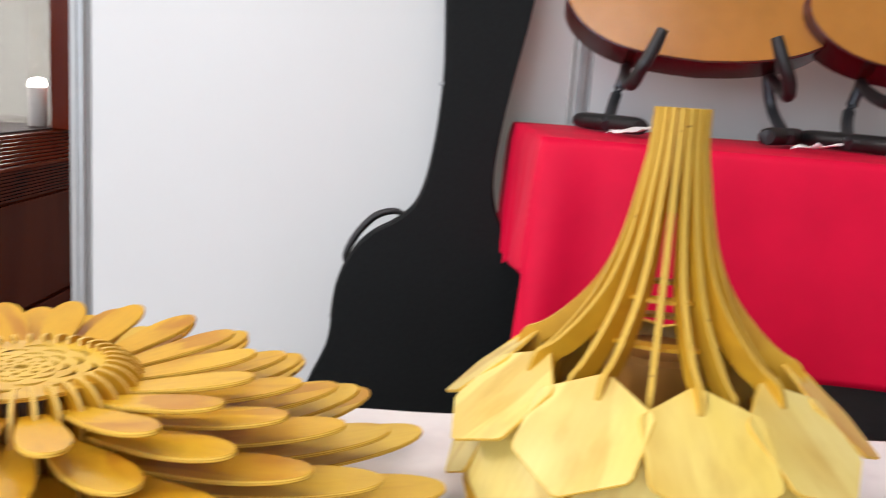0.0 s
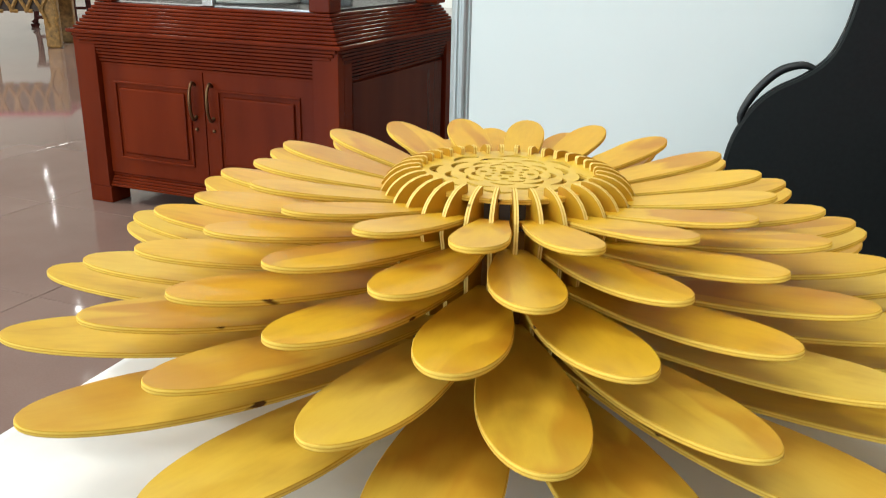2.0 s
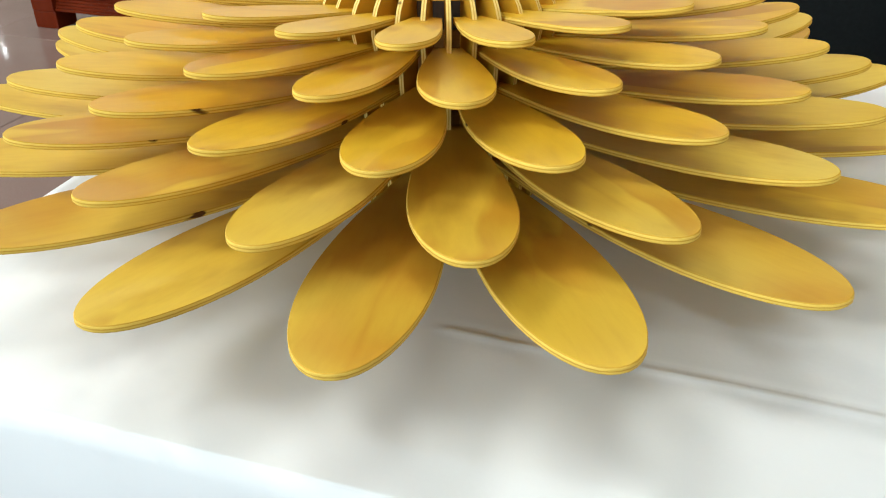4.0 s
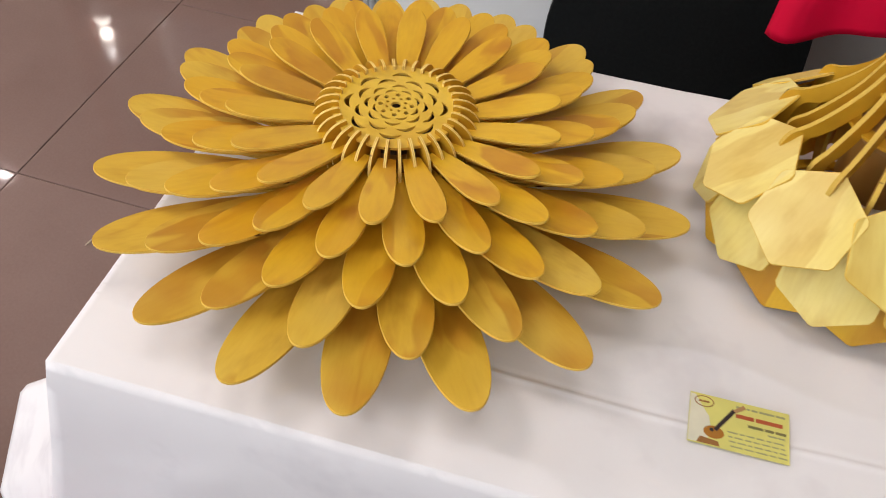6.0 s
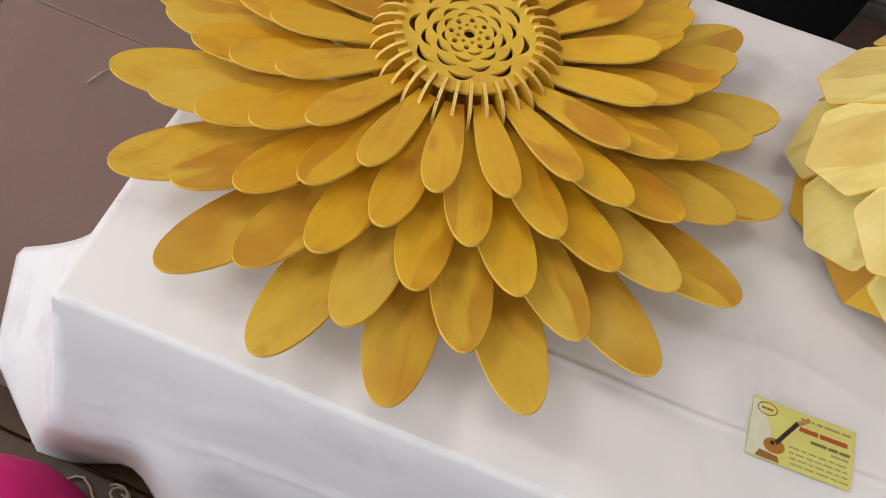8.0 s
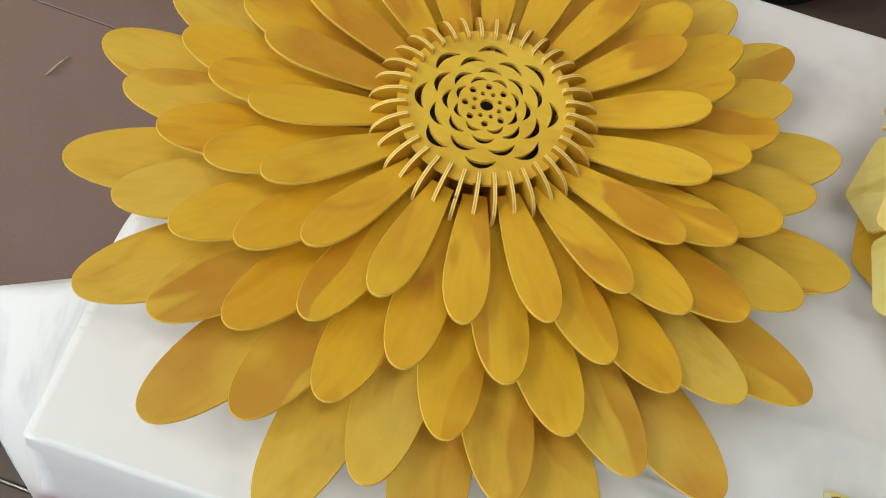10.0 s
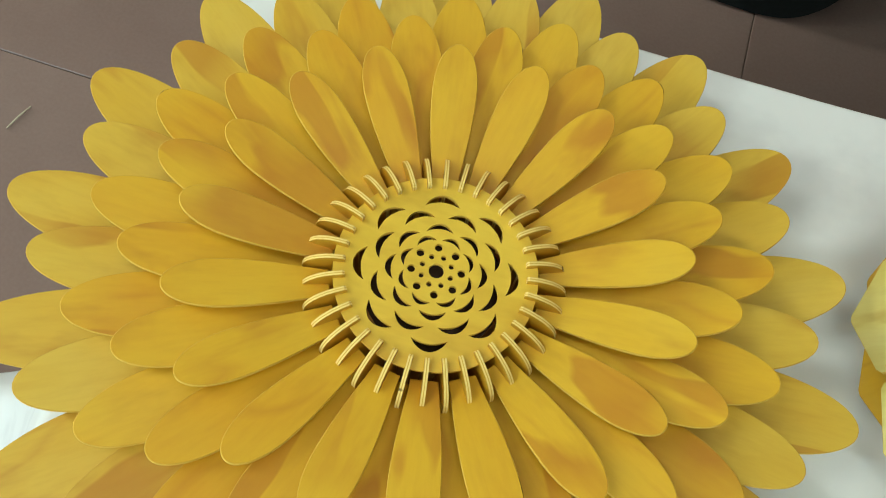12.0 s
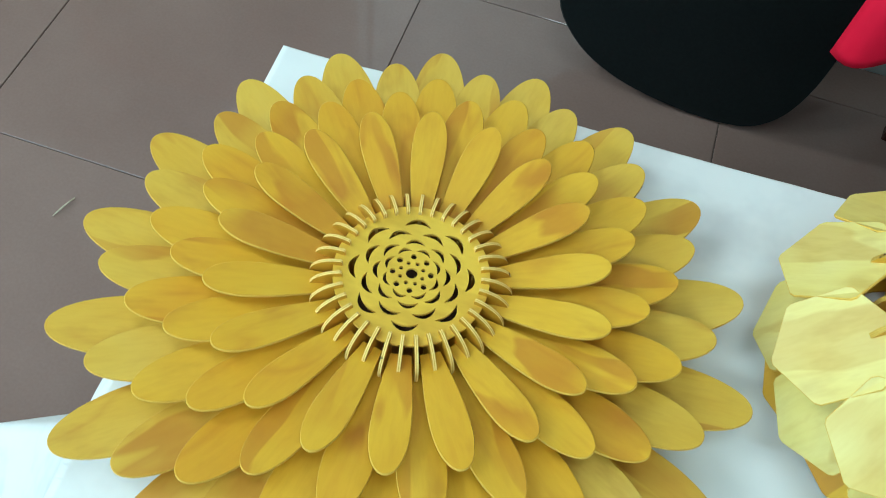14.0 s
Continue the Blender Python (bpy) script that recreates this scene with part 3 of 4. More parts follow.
# ---- the onion-shaped lamp ----
LX, LY = 0.479, 0.115
onion = empty("onion_lamp", pose(LX, LY, TOP + 0.002, 0, -0.8, 0))
tagged(onion, "onion-shaped plywood lamp with pale yellow hexagon scales", "lamp")
PROFILE = [(0.0225, 0.351), (0.024, 0.320), (0.0285, 0.294), (0.037, 0.252), (0.048, 0.220), (0.062, 0.197), (0.081, 0.176), (0.098, 0.162), (0.112, 0.155), (0.122, 0.142),
           (0.130, 0.117), (0.141, 0.090), (0.145, 0.066), (0.142, 0.042), (0.133, 0.018), (0.122, 0.0)]


def onion_rib(low):
    def ease(i, a, b):
        return min(1.0, max(0.0, (i - a) / (b - a)))
    prof = [(r - (0.012 * ease(i, 4, 9) if low else 0) - 0.012 * ease(i, 8, 11), z - (0.014 * ease(i, 4, 9) * (1 - ease(i, 10, 13)) if low else 0)) for i, (r, z) in enumerate(PROFILE)]
    inner = [(r - 0.012 - 0.006 * min(1, i / 6), z - (0.008 if 3 < i < 10 else 0.0)) for i, (r, z) in enumerate(prof)]
    inner[0] = (0.006, PROFILE[0][1])
    inner[1] = (0.008, 0.320)
    inner[-1] = (prof[-1][0] - 0.014, 0.0)
    return plate(smooth_side(prof, 3) + list(reversed(smooth_side(inner, 3))), 0.0048, axis="y")


oribs = [mesh_of("rib", onion_rib(low), [M_RIB, M_ONIONEDGE]) for low in (False, True)]
for k in range(20):
    part("rib", oribs[k % 2], None, onion, m=Matrix.Rotation(radians(18 * k - 87.3), 4, "Z"))


def hexagon(r, rnd=0.12):
    pts = []
    for k in range(6):
        a = k * math.pi / 3
        for da in (-0.05, 0.05):
            pts.append((r * (1 - 0.012) * math.cos(a + da), r * (1 - 0.012) * math.sin(a + da)))
    return pts


TIERS = [(0.139, 0.120, 40, 0.0525, 0), (0.147, 0.080, 64, 0.0525, 18), (0.145, 0.055, 80, 0.049, 0), (0.137, 0.038, 95, 0.036, 18)]
for r, z, slope, size, off in TIERS:
    # lowest two tiers use the deeper petal gold, painting in their shade
    hm = mesh_of("scale", plate(hexagon(size), 0.003, bev=0.0005), [M_HEX if z > 0.06 else M_PETAL, M_EDGE])
    for k in range(10):
        a = radians(36 * k - 87.3 + off + random.uniform(-1, 1))
        part("scale", hm, None, onion, m=Matrix.Rotation(a, 4, "Z") @ Matrix.Translation((r, 0, z)) @ Matrix.Rotation(radians(slope + random.uniform(-0.8, 0.8)), 4, "Y") @ Matrix.Rotation(radians(random.uniform(-2.5, 2.5)), 4, "Z"))
part("core", lathe(bmesh.new(), [(0.0, 0.268), (0.012, 0.268), (0.017, 0.30), (0.0185, 0.33), (0.0185, 0.349), (0.0, 0.349)], 32), M_RIB, onion, soft=40)
part("inner_drum", lathe(bmesh.new(), [(0.0, 0.085), (0.040, 0.085), (0.042, 0.09), (0.042, 0.148), (0.038, 0.152), (0.0, 0.152)], 40), M_DRUM, onion, "brown inner drum", soft=40)
for z, ro in ((0.200, 0.045), (0.166, 0.06), (0.004, 0.122)):
    bm = bmesh.new()
    lathe(bm, [(ro - 0.014, z), (ro, z), (ro, z + 0.003), (ro - 0.014, z + 0.003), (ro - 0.014, z)], 40)
    part("ring", bm, M_RIB, onion)

# ---- black instrument case against the wall ----
case = empty("instrument_case", pose(0.288, 1.13, 0.0, -6.0, 2.2, 0))
tagged(case, "large black vinyl instrument case leaning on white panel", "instrument case")
CASE_L = [(0.0, -0.05), (0.012, 0.05), (0.04, 0.15), (0.09, 0.235), (0.17, 0.30), (0.27, 0.315), (0.36, 0.305), (0.45, 0.285), (0.53, 0.255), (0.58, 0.246), (0.63, 0.247), (0.69, 0.24),
          (0.75, 0.215), (0.79, 0.18), (0.82, 0.135), (0.855, 0.10), (0.90, 0.082), (0.96, 0.072), (1.04, 0.066), (1.15, 0.066), (1.30, 0.08), (1.45, 0.095), (1.54, 0.085), (1.57, 0.04)]
CASE_R = [(0.0, 0.12), (0.012, 0.18), (0.04, 0.22), (0.09, 0.25), (0.17, 0.268), (0.27, 0.272), (0.36, 0.265), (0.45, 0.25), (0.53, 0.225), (0.58, 0.228), (0.63, 0.212), (0.69, 0.178),
          (0.75, 0.140), (0.79, 0.114), (0.85, 0.078), (0.90, 0.062), (0.96, 0.058), (1.04, 0.064), (1.15, 0.078), (1.30, 0.10), (1.45, 0.11), (1.54, 0.09), (1.57, 0.04)]


L_SIDE, R_SIDE = smooth_side(CASE_L), smooth_side(CASE_R)


def case_outline(grow=0.0):
    return [(w + grow, z) for z, w in R_SIDE] + [(-w - grow, z) for z, w in reversed(L_SIDE)]


part("shell", plate(case_outline(), 0.115, axis="y", bev=0.006, mat_edge=0), M_CASE, case, soft=30)
seam = bmesh.new()
tube(seam, [(u, 0.005, z) for u, z in case_outline(0.001)], 0.003, 6, closed=True)
part("seam_piping", seam, M_BLACK, case, "thin black piping along the lid seam", soft=60)
hd = bmesh.new()
tube(hd, [(-0.115, -0.01, 0.832), (-0.140, -0.01, 0.838), (-0.174, -0.01, 0.826), (-0.200, -0.01, 0.800), (-0.220, -0.01, 0.768), (-0.232, -0.01, 0.735), (-0.228, -0.01, 0.715)],
     [0.005, 0.007, 0.008, 0.008, 0.008, 0.007, 0.005], 10)
part("handle", hd, M_BLACK, case, "curved black carrying handle", soft=60)
for hx, hz in ((-0.072, 1.115), (-0.252, 0.60), (-0.315, 0.30)):
    part("latch", boxes((hx - 0.003, -0.008, hz - 0.004, hx + 0.008, 0.008, hz + 0.004, 0.0015)), M_ALU, case, "small chrome latch")

# ---- red display table ----
RED_M = pose(0.428, 0.72, 0, 0, 0, -9.0)
RTOP = 1.042
rtable = empty("plinth_table", RED_M)
tagged(rtable, "tall dark display table under red satin cloth", "table")
part("tabletop", boxes((0.012, 0.012, RTOP - 0.04, 2.2, 0.56, RTOP - 0.004, 0.003)), M_DARKWOOD, rtable)
for lx, ly in ((0.30, 0.10), (0.30, 0.52), (2.1, 0.10), (2.1, 0.52)):
    part("leg", boxes((lx - 0.02, ly - 0.02, 0, lx + 0.02, ly + 0.02, RTOP - 0.04, 0.003)), M_DARKWOOD, rtable)
part("shelf", boxes((0.32, 0.08, 0.30, 2.1, 0.54, 0.33, 0.003)), M_DARKWOOD, rtable)
for bx, bw, bh, bm_ in ((0.40, 0.42, 0.26, M_GREY), (0.90, 0.5, 0.22, M_DARK), (1.5, 0.45, 0.24, M_GREY)):
    b = part("storage_box", boxes((bx, 0.12, 0.331, bx + bw, 0.5, 0.331 + bh, 0.006)), bm_)
    b.matrix_world = RED_M
    tagged(b, "dark grey storage box on the shelf below red cloth", "box", "storage boxes")


def red_cloth():
    bm = bmesh.new()
    def skew(u, v):
        return -0.17 * v * max(0.0, 1 - u)
    def bumps(u, v):
        return noise.noise(Vector((u * 4, v * 6, 5))) * 0.002
    grid_mesh(bm, 90, 20, lambda i, j: (i * 2.2 + skew(i * 2.2, j * 0.57), j * 0.57, RTOP + bumps(i * 2.2, j * 0.57)))
    def front(i, j):
        u = i * 2.2
        hem = 0.335 + 0.05 * math.exp(-(u / 0.10) ** 2) + 0.010 * math.sin(u * 9)
        pleat = (0.020 * math.sin(u * 52) * math.exp(-u / 0.13) + 0.006 * math.sin(u * 11 + 1)) * j ** 0.8
        flare = 0.05 * math.exp(-(u / 0.16) ** 2) * j
        return (u - 0.02 * j * math.exp(-u / 0.08), -0.010 * (1 - math.exp(-12 * j)) - 0.012 * j - pleat - flare, RTOP - j * hem + (bumps(u, 0) if j == 0 else 0))
    grid_mesh(bm, 220, 30, front)
    def left(i, j):
        v = i * 0.57
        drop = 0.205 + 0.06 * min(1, max(0, (i - 0.25) / 0.3))
        out = 0.010 * (1 - math.exp(-12 * j)) + 0.015 * math.exp(-((v - 0.06) / 0.06) ** 2) * j ** 1.6 + 0.010 * j * math.sin(v * 46)
        p = Vector((skew(0, v) - out, v, RTOP - j * drop + (bumps(0, v) if j == 0 else 0)))
        return p + (Vector(front(0, j * 0.53)) - Vector((-0.010 * (1 - math.exp(-12 * j)) - 0.015 * math.exp(-1.0) * j ** 1.6, 0, RTOP - j * 0.205 + (bumps(0, 0) if j == 0 else 0)))) * math.exp(-v / 0.022)
    grid_mesh(bm, 60, 30, left)
    bmesh.ops.remove_doubles(bm, verts=bm.verts, dist=0.0015)
    bmesh.ops.recalc_face_normals(bm, faces=bm.faces)
    return bm


rc = part("red_cloth", red_cloth(), M_RED, soft=80)
rc.matrix_world = RED_M
rc.modifiers.new("thickness", "SOLIDIFY").thickness = 0.0008
tagged(rc, "pleated red satin cloth draped over display table", "tablecloth")


# ---- guitars on stands ----
def guitar_outline():
    side = [(0.0, 0.0), (0.006, 0.06), (0.022, 0.115), (0.05, 0.155), (0.09, 0.181), (0.13, 0.186), (0.18, 0.172), (0.23, 0.145), (0.27, 0.125), (0.30, 0.12), (0.34, 0.127), (0.38, 0.138),
            (0.42, 0.140), (0.455, 0.122), (0.475, 0.085), (0.485, 0.04), (0.486, 0.0)]
    sm = smooth_side(side, 3)
    return [(w * 1.40, z) for z, w in sm] + [(-w * 1.40, z) for z, w in reversed(sm[1:-1])]


def build_guitar(m):
    g = empty("guitar", m)
    tagged(g, "classical guitar with honey spruce top on black stand", "guitar", "guitars on red table")
    out = guitar_outline()
    part("body", plate(out, 0.095, axis="y", bev=0.003, mat_edge=1, mat_face=0), [M_SPRUCE, M_ROSE], g, "honey spruce top with dark red sides", soft=40)
    bd = bmesh.new()
    tube(bd, [(u * 0.995, -0.0475, z) for u, z in out], 0.0022, 6, closed=True)
    part("binding", bd, M_ROSE, g)
    part("bridge", boxes((-0.09, -0.057, 0.135, 0.09, -0.048, 0.16, 0.003)), M_ROSE, g)
    part("saddle", boxes((-0.04, -0.061, 0.146, 0.04, -0.057, 0.149)), M_WHITE, g)
    # flat disc on the closed top: dark rosette, and the hole's shade painted
    part("sound_hole_disc", lathe(bmesh.new(), [(0.0, 0.0), (0.043, 0.0), (0.056, 0.0004)], 32), [M_DARK], g, m=pose(0, -0.0482, 0.325, 90, 0, 0))
    part("fingerboard", boxes((-0.028, -0.056, 0.37, 0.028, -0.048, 0.80, 0.002)), M_DARK, g)
    part("neck", boxes((-0.025, -0.048, 0.48, 0.025, -0.026, 0.80, 0.006)), M_ROSE, g)
    part("headstock", boxes((-0.034, -0.045, 0.80, 0.034, -0.027, 0.99, 0.004)), M_ROSE, g)
    for k in range(6):
        st = bmesh.new()
        x = -0.024 + k * 0.0096
        tube(st, [(x, -0.060, 0.148), (x * 0.8, -0.0585, 0.80)], 0.0006, 4)
        part("string", st, M_WHITE, g)
    return g


def build_stand(m):
    st = empty("guitar_stand", m)
    tagged(st, "black folding guitar stand with padded arms", "guitar stand", "guitar stands")
    for sx in (-1, 1):
        leg = bmesh.new()
        tube(leg, [(sx * 0.165, -0.02, 0.012), (sx * 0.15, 0.06, 0.06), (sx * 0.13, 0.07, 0.14), (sx * 0.09, 0.085, 0.36)], [0.011, 0.011, 0.010, 0.009], 10)
        part("leg", leg, M_STEEL, st, soft=60)
        foot = bmesh.new()
        tube(foot, [(sx * 0.215, 0.10, 0.016), (sx * 0.20, 0.06, 0.017), (sx * 0.12, -0.06, 0.017), (sx * 0.11, -0.085, 0.016)], [0.012, 0.016, 0.016, 0.013], 10)
        part("foot", foot, M_BLACK, st, soft=60)
        arm = bmesh.new()
        tube(arm, [(sx * 0.135, 0.07, 0.13), (sx * 0.14, 0.0, 0.105), (sx * 0.135, -0.085, 0.090), (sx * 0.125, -0.115, 0.115), (sx * 0.108, -0.118, 0.15), (sx * 0.095, -0.114, 0.185)],
             [0.009, 0.011, 0.012, 0.012, 0.012, 0.010], 10)
        part("arm", arm, M_BLACK, st, soft=60)
    bar = bmesh.new()
    tube(bar, [(-0.13, 0.072, 0.15), (0.13, 0.072, 0.15)], 0.009, 10)
    part("crossbar", bar, M_STEEL, st, soft=60)
    return st


for gx, gy in ((0.745, 1.03), (1.165, 0.95)):
    build_guitar(pose(gx, gy + 0.03, RTOP + 0.128, -17, 0, -6))
    build_stand(pose(gx, gy + 0.01, RTOP + 0.002, 0, 0, -6))


def paper_scrap(x, y, seed):
    bm = bmesh.new()
    grid_mesh(bm, 8, 5, lambda i, j: ((i - 0.5) * 0.075, (j - 0.5) * 0.045, 0.003 + 0.016 * abs(noise.noise(Vector((i * 3, j * 3, seed)))) + 0.012 * i * i))
    ob = part("paper_tag", bm, M_WHITE, soft=60)
    ob.matrix_world = pose(x, y, RTOP + 0.002, 0, 0, -25)
    ob.modifiers.new("thickness", "SOLIDIFY").thickness = 0.001
    tagged(ob, "crumpled white paper tag on red cloth", "paper tag", "paper tags")


paper_scrap(0.60, 0.93, 1.0)
paper_scrap(0.90, 0.86, 4.0)
paper_scrap(1.03, 0.80, 7.0)

# ---- display cabinet ----
CX0, CX1, CY0, CY1 = -2.49, -1.30, 2.125, 3.25
W, D = CX1 - CX0, CY1 - CY0
cab = empty("display_cabinet", pose(CX0, CY0, 0))
tagged(cab, "red-brown lacquered display cabinet with glass vitrine", "cabinet")
SILL = 0.70
for fx in (0, W - 0.11):
    for fy in (0, D - 0.11):
        part("foot", boxes((fx, fy, 0, fx + 0.11, fy + 0.11, 0.07, 0.004)), M_WOOD, cab)
part("carcass", boxes((0.03, 0.045, 0.07, W - 0.03, D - 0.01, SILL - 0.005)), M_WOOD, cab)
for fx in (0, W - 0.105):
    part("stile", boxes((fx, 0, 0.07, fx + 0.105, 0.044, SILL - 0.002, 0.003)), M_WOOD, cab)
for fy, fd in ((0.045, 0.06), (D - 0.11, 0.11)):
    part("stile", boxes((W - 0.029, fy, 0.07, W - 0.001, fy + fd, SILL - 0.002, 0.003)), M_WOOD, cab)
# side panel, rail and side reeds carry painted shade as darker wood
part("side_panel", boxes((W - 0.029, 0.13, 0.14, W - 0.013, D - 0.13, 0.56, 0.006)), M_SHADEWOOD, cab, "recessed side panel with its shade put into the wood colour")
part("side_rail", boxes((W - 0.029, 0.106, 0.07, W - 0.006, D - 0.111, 0.13, 0.004)), M_SHADEWOOD, cab)
for i in range(5):
    part("plinth_moulding", boxes((0.106, 0.006 + 0.006 * i, 0.072 + 0.011 * i, W - 0.106, 0.044, 0.083 + 0.011 * i, 0.003)), M_WOOD, cab)
NB = 9
for i in range(NB):  # reeded frieze stepping in towards the doors, mitred at the ends
    s, z = i / (NB - 1), SILL - 0.012 - 0.0135 * i
    part("reed", boxes((0.004 + 0.10 * s, -0.012 + 0.034 * s, z - 0.012, W - 0.004 - 0.10 * s, 0.05, z, 0.004)), M_WOOD, cab)
    part("side_reed", boxes((W - 0.04, 0.004 + 0.10 * s, z - 0.012, W + 0.012 - 0.028 * s, D - 0.004 - 0.10 * s, z, 0.004)), M_SHADEWOOD, cab)
part("cornice", boxes((-0.018, -0.018, SILL - 0.011, W + 0.018, D, SILL + 0.004, 0.004)), M_WOOD, cab)
for i in range(8):  # stepped reeds up to the glass
    s, z = i / 7, SILL + 0.005 + 0.0125 * i
    part("upper_reed", boxes((0.002 + 0.062 * s, 0.002 + 0.062 * s, z, W - 0.002 - 0.062 * s, D - 0.002 - 0.05 * s, z + 0.012, 0.004)), M_WOOD, cab)
GZ = SILL + 0.106


def cabinet_door(x0, x1, handle_x):
    d = part("door", boxes((x0, 0.022, 0.13, x1, 0.044, 0.572, 0.003)), M_WOOD, cab)
    part("frame_moulding", boxes((x0 + 0.06, 0.014, 0.195, x1 - 0.06, 0.0225, 0.205, 0.003), (x0 + 0.06, 0.014, 0.50, x1 - 0.06, 0.0225, 0.51, 0.003),
                                 (x0 + 0.06, 0.014, 0.206, x0 + 0.07, 0.0225, 0.499, 0.003), (x1 - 0.07, 0.014, 0.206, x1 - 0.06, 0.0225, 0.499, 0.003)), M_WOOD, d)
    part("raised_panel", boxes((x0 + 0.085, 0.012, 0.22, x1 - 0.085, 0.0225, 0.485, 0.007)), M_WOOD, d)
    h = bmesh.new()
    tube(h, [(handle_x, 0.022, 0.40), (handle_x, 0.004, 0.39), (handle_x, -0.012, 0.42), (handle_x, -0.016, 0.46), (handle_x, -0.012, 0.50), (handle_x, 0.004, 0.53), (handle_x, 0.022, 0.52)],
         [0.007, 0.006, 0.006, 0.007, 0.006, 0.006, 0.007], 8)
    part("handle", h, M_BRONZE, d, "curved bronze handle", soft=60)
    k = bmesh.new()
    bmesh.ops.create_uvsphere(k, u_segments=10, v_segments=6, radius=0.007)
    part("lock", k, M_BRONZE, d, m=pose(handle_x, 0.018, 0.35))


mid = W / 2
cabinet_door(0.108, mid - 0.002, mid - 0.04)
cabinet_door(mid + 0.002, W - 0.108, mid + 0.04)
PW, VH = 0.085, 1.95
for fx in (0.066, W - 0.066 - PW):
    for fy in (0.066, D - 0.06 - PW):
        back_r = fx > 0.5 and fy > 0.5
        part("corner_post", boxes((W - 0.108 if back_r else fx, D - 0.23 if back_r else fy, GZ, W - 0.004 if back_r else fx + PW, D - 0.13 if back_r else fy + PW, VH, 0.005)), M_WOOD, cab)
        gl = bmesh.new()
        for zz in (1.04, 1.06, 1.08, 1.10):
            bmesh.ops.create_uvsphere(gl, u_segments=8, v_segments=5, radius=0.006, matrix=pose(fx + 0.02, fy - 0.001, zz))
        part("gilt_boss", gl, M_GOLD, cab, "tiny gilt studs")
part("top", boxes((0.03, 0.03, VH, W - 0.03, D - 0.03, VH + 0.1, 0.01)), M_WOOD, cab)
part("deck", boxes((0.10, 0.10, GZ - 0.004, W - 0.10, D - 0.09, GZ + 0.006)), M_DARK, cab)
part("deck_trim", boxes((0.16, 0.40, GZ + 0.0065, W - 0.16, 0.42, GZ + 0.05, 0.003)), M_GREY, cab)
for n, b in (("front_glass", (0.152, 0.10, GZ, W - 0.152, 0.106, VH)), ("side_glass", (W - 0.106, 0.152, GZ, W - 0.10, D - 0.231, VH)), ("side_glass", (0.10, 0.152, GZ, 0.106, D - 0.146, VH)),
             ("back_glass", (0.152, D - 0.11, GZ, W - 0.152, D - 0.104, VH))):
    g = part(n, boxes(b), M_PANE, cab, "clear glass pane")
    g.visible_shadow = False
part("glass_lock", boxes((mid - 0.03, 0.085, GZ, mid + 0.02, 0.112, GZ + 0.04, 0.004)), M_STEELB, cab, "small chrome glass lock")
part("bottom_track", boxes((0.152, 0.094, GZ, W - 0.152, 0.0995, GZ + 0.006)), M_STEELB, cab)

for lx, ly in ((0.185, 0.17), (W - 0.075 - 0.10, D - 0.20)):
    cl = empty("case_light", pose(CX0 + lx, CY0 + ly, GZ + 0.0065))
    tagged(cl, "white cylindrical spotlight standing inside the glass vitrine", "spotlight", "vitrine lights")
    part("tube", lathe(bmesh.new(), [(0.0, 0.0), (0.035, 0.0), (0.038, 0.004), (0.038, 0.16), (0.034, 0.165), (0.034, 0.15)], 24), M_WHITE, cl, soft=40)
    part("bulb", lathe(bmesh.new(), [(0.033, 0.15), (0.036, 0.18), (0.025, 0.20), (0.0, 0.205)], 20), M_BULB2, cl, "glowing bulb", soft=60)
    glow = bpy.data.lights.new("case_light_glow", "POINT")
    glow.energy, glow.color, glow.shadow_soft_size = 2.5, (1.0, 0.93, 0.82), 0.03
    new("case_light_glow", glow).location = (CX0 + lx, CY0 + ly, GZ + 0.27)

# ---- porcelain vase in the vitrine ----
VX, VY = -1.895, 2.52
vase = empty("porcelain_vase", pose(VX, VY, GZ + 0.0065))
tagged(vase, "large white porcelain vase painted with blue foliage", "vase")
part("stand", lathe(bmesh.new(), [(0.0, 0.0), (0.20, 0.0), (0.21, 0.006), (0.21, 0.018), (0.20, 0.022), (0.19, 0.022), (0.195, 0.03), (0.195, 0.04), (0.18, 0.044), (0.0, 0.044)], 48), M_WHITE, vase, "pale round stand", soft=30)
part("vase", lathe(bmesh.new(), [(0.0, 0.045), (0.165, 0.045), (0.17, 0.06), (0.20, 0.14), (0.225, 0.24), (0.235, 0.34), (0.225, 0.45), (0.19, 0.56), (0.13, 0.65), (0.09, 0.70), (0.085, 0.76), (0.12, 0.83), (0.11, 0.83), (0.075, 0.76)], 64), M_VASE, vase, soft=60)

# ---- far furniture ----
stool = empty("carved_table", pose(-7.35, 6.25, 0, 0, 0, 30))
tagged(stool, "gilded carved wooden low table with red cloth top", "table")
part("top", boxes((-0.5, -0.35, 0.66, 0.5, 0.35, 0.69, 0.01)), M_MAGENTA, stool, "crimson cloth top")
for k in range(14):
    rb = bmesh.new()
    x = -0.46 + 0.07 * k
    tube(rb, [(x, -0.33, 0.66), (x + 0.03 * (-1) ** k, -0.335, 0.52), (x - 0.03 * (-1) ** k, -0.335, 0.38), (x + 0.02, -0.33, 0.22 if k in (0, 1, 12, 13) else 0.36)], 0.02, 6)
    part("carved_scroll", rb, M_GILT, stool)
part("apron", boxes((-0.48, -0.32, 0.36, 0.48, -0.30, 0.66, 0.004)), M_DARKGILT, stool)
for lx, ly in ((-0.42, -0.28), (0.42, -0.28), (-0.42, 0.28), (0.42, 0.28)):
    part("leg", boxes((lx - 0.07, ly - 0.05, 0, lx + 0.07, ly + 0.05, 0.655, 0.015)), M_GILT, stool)


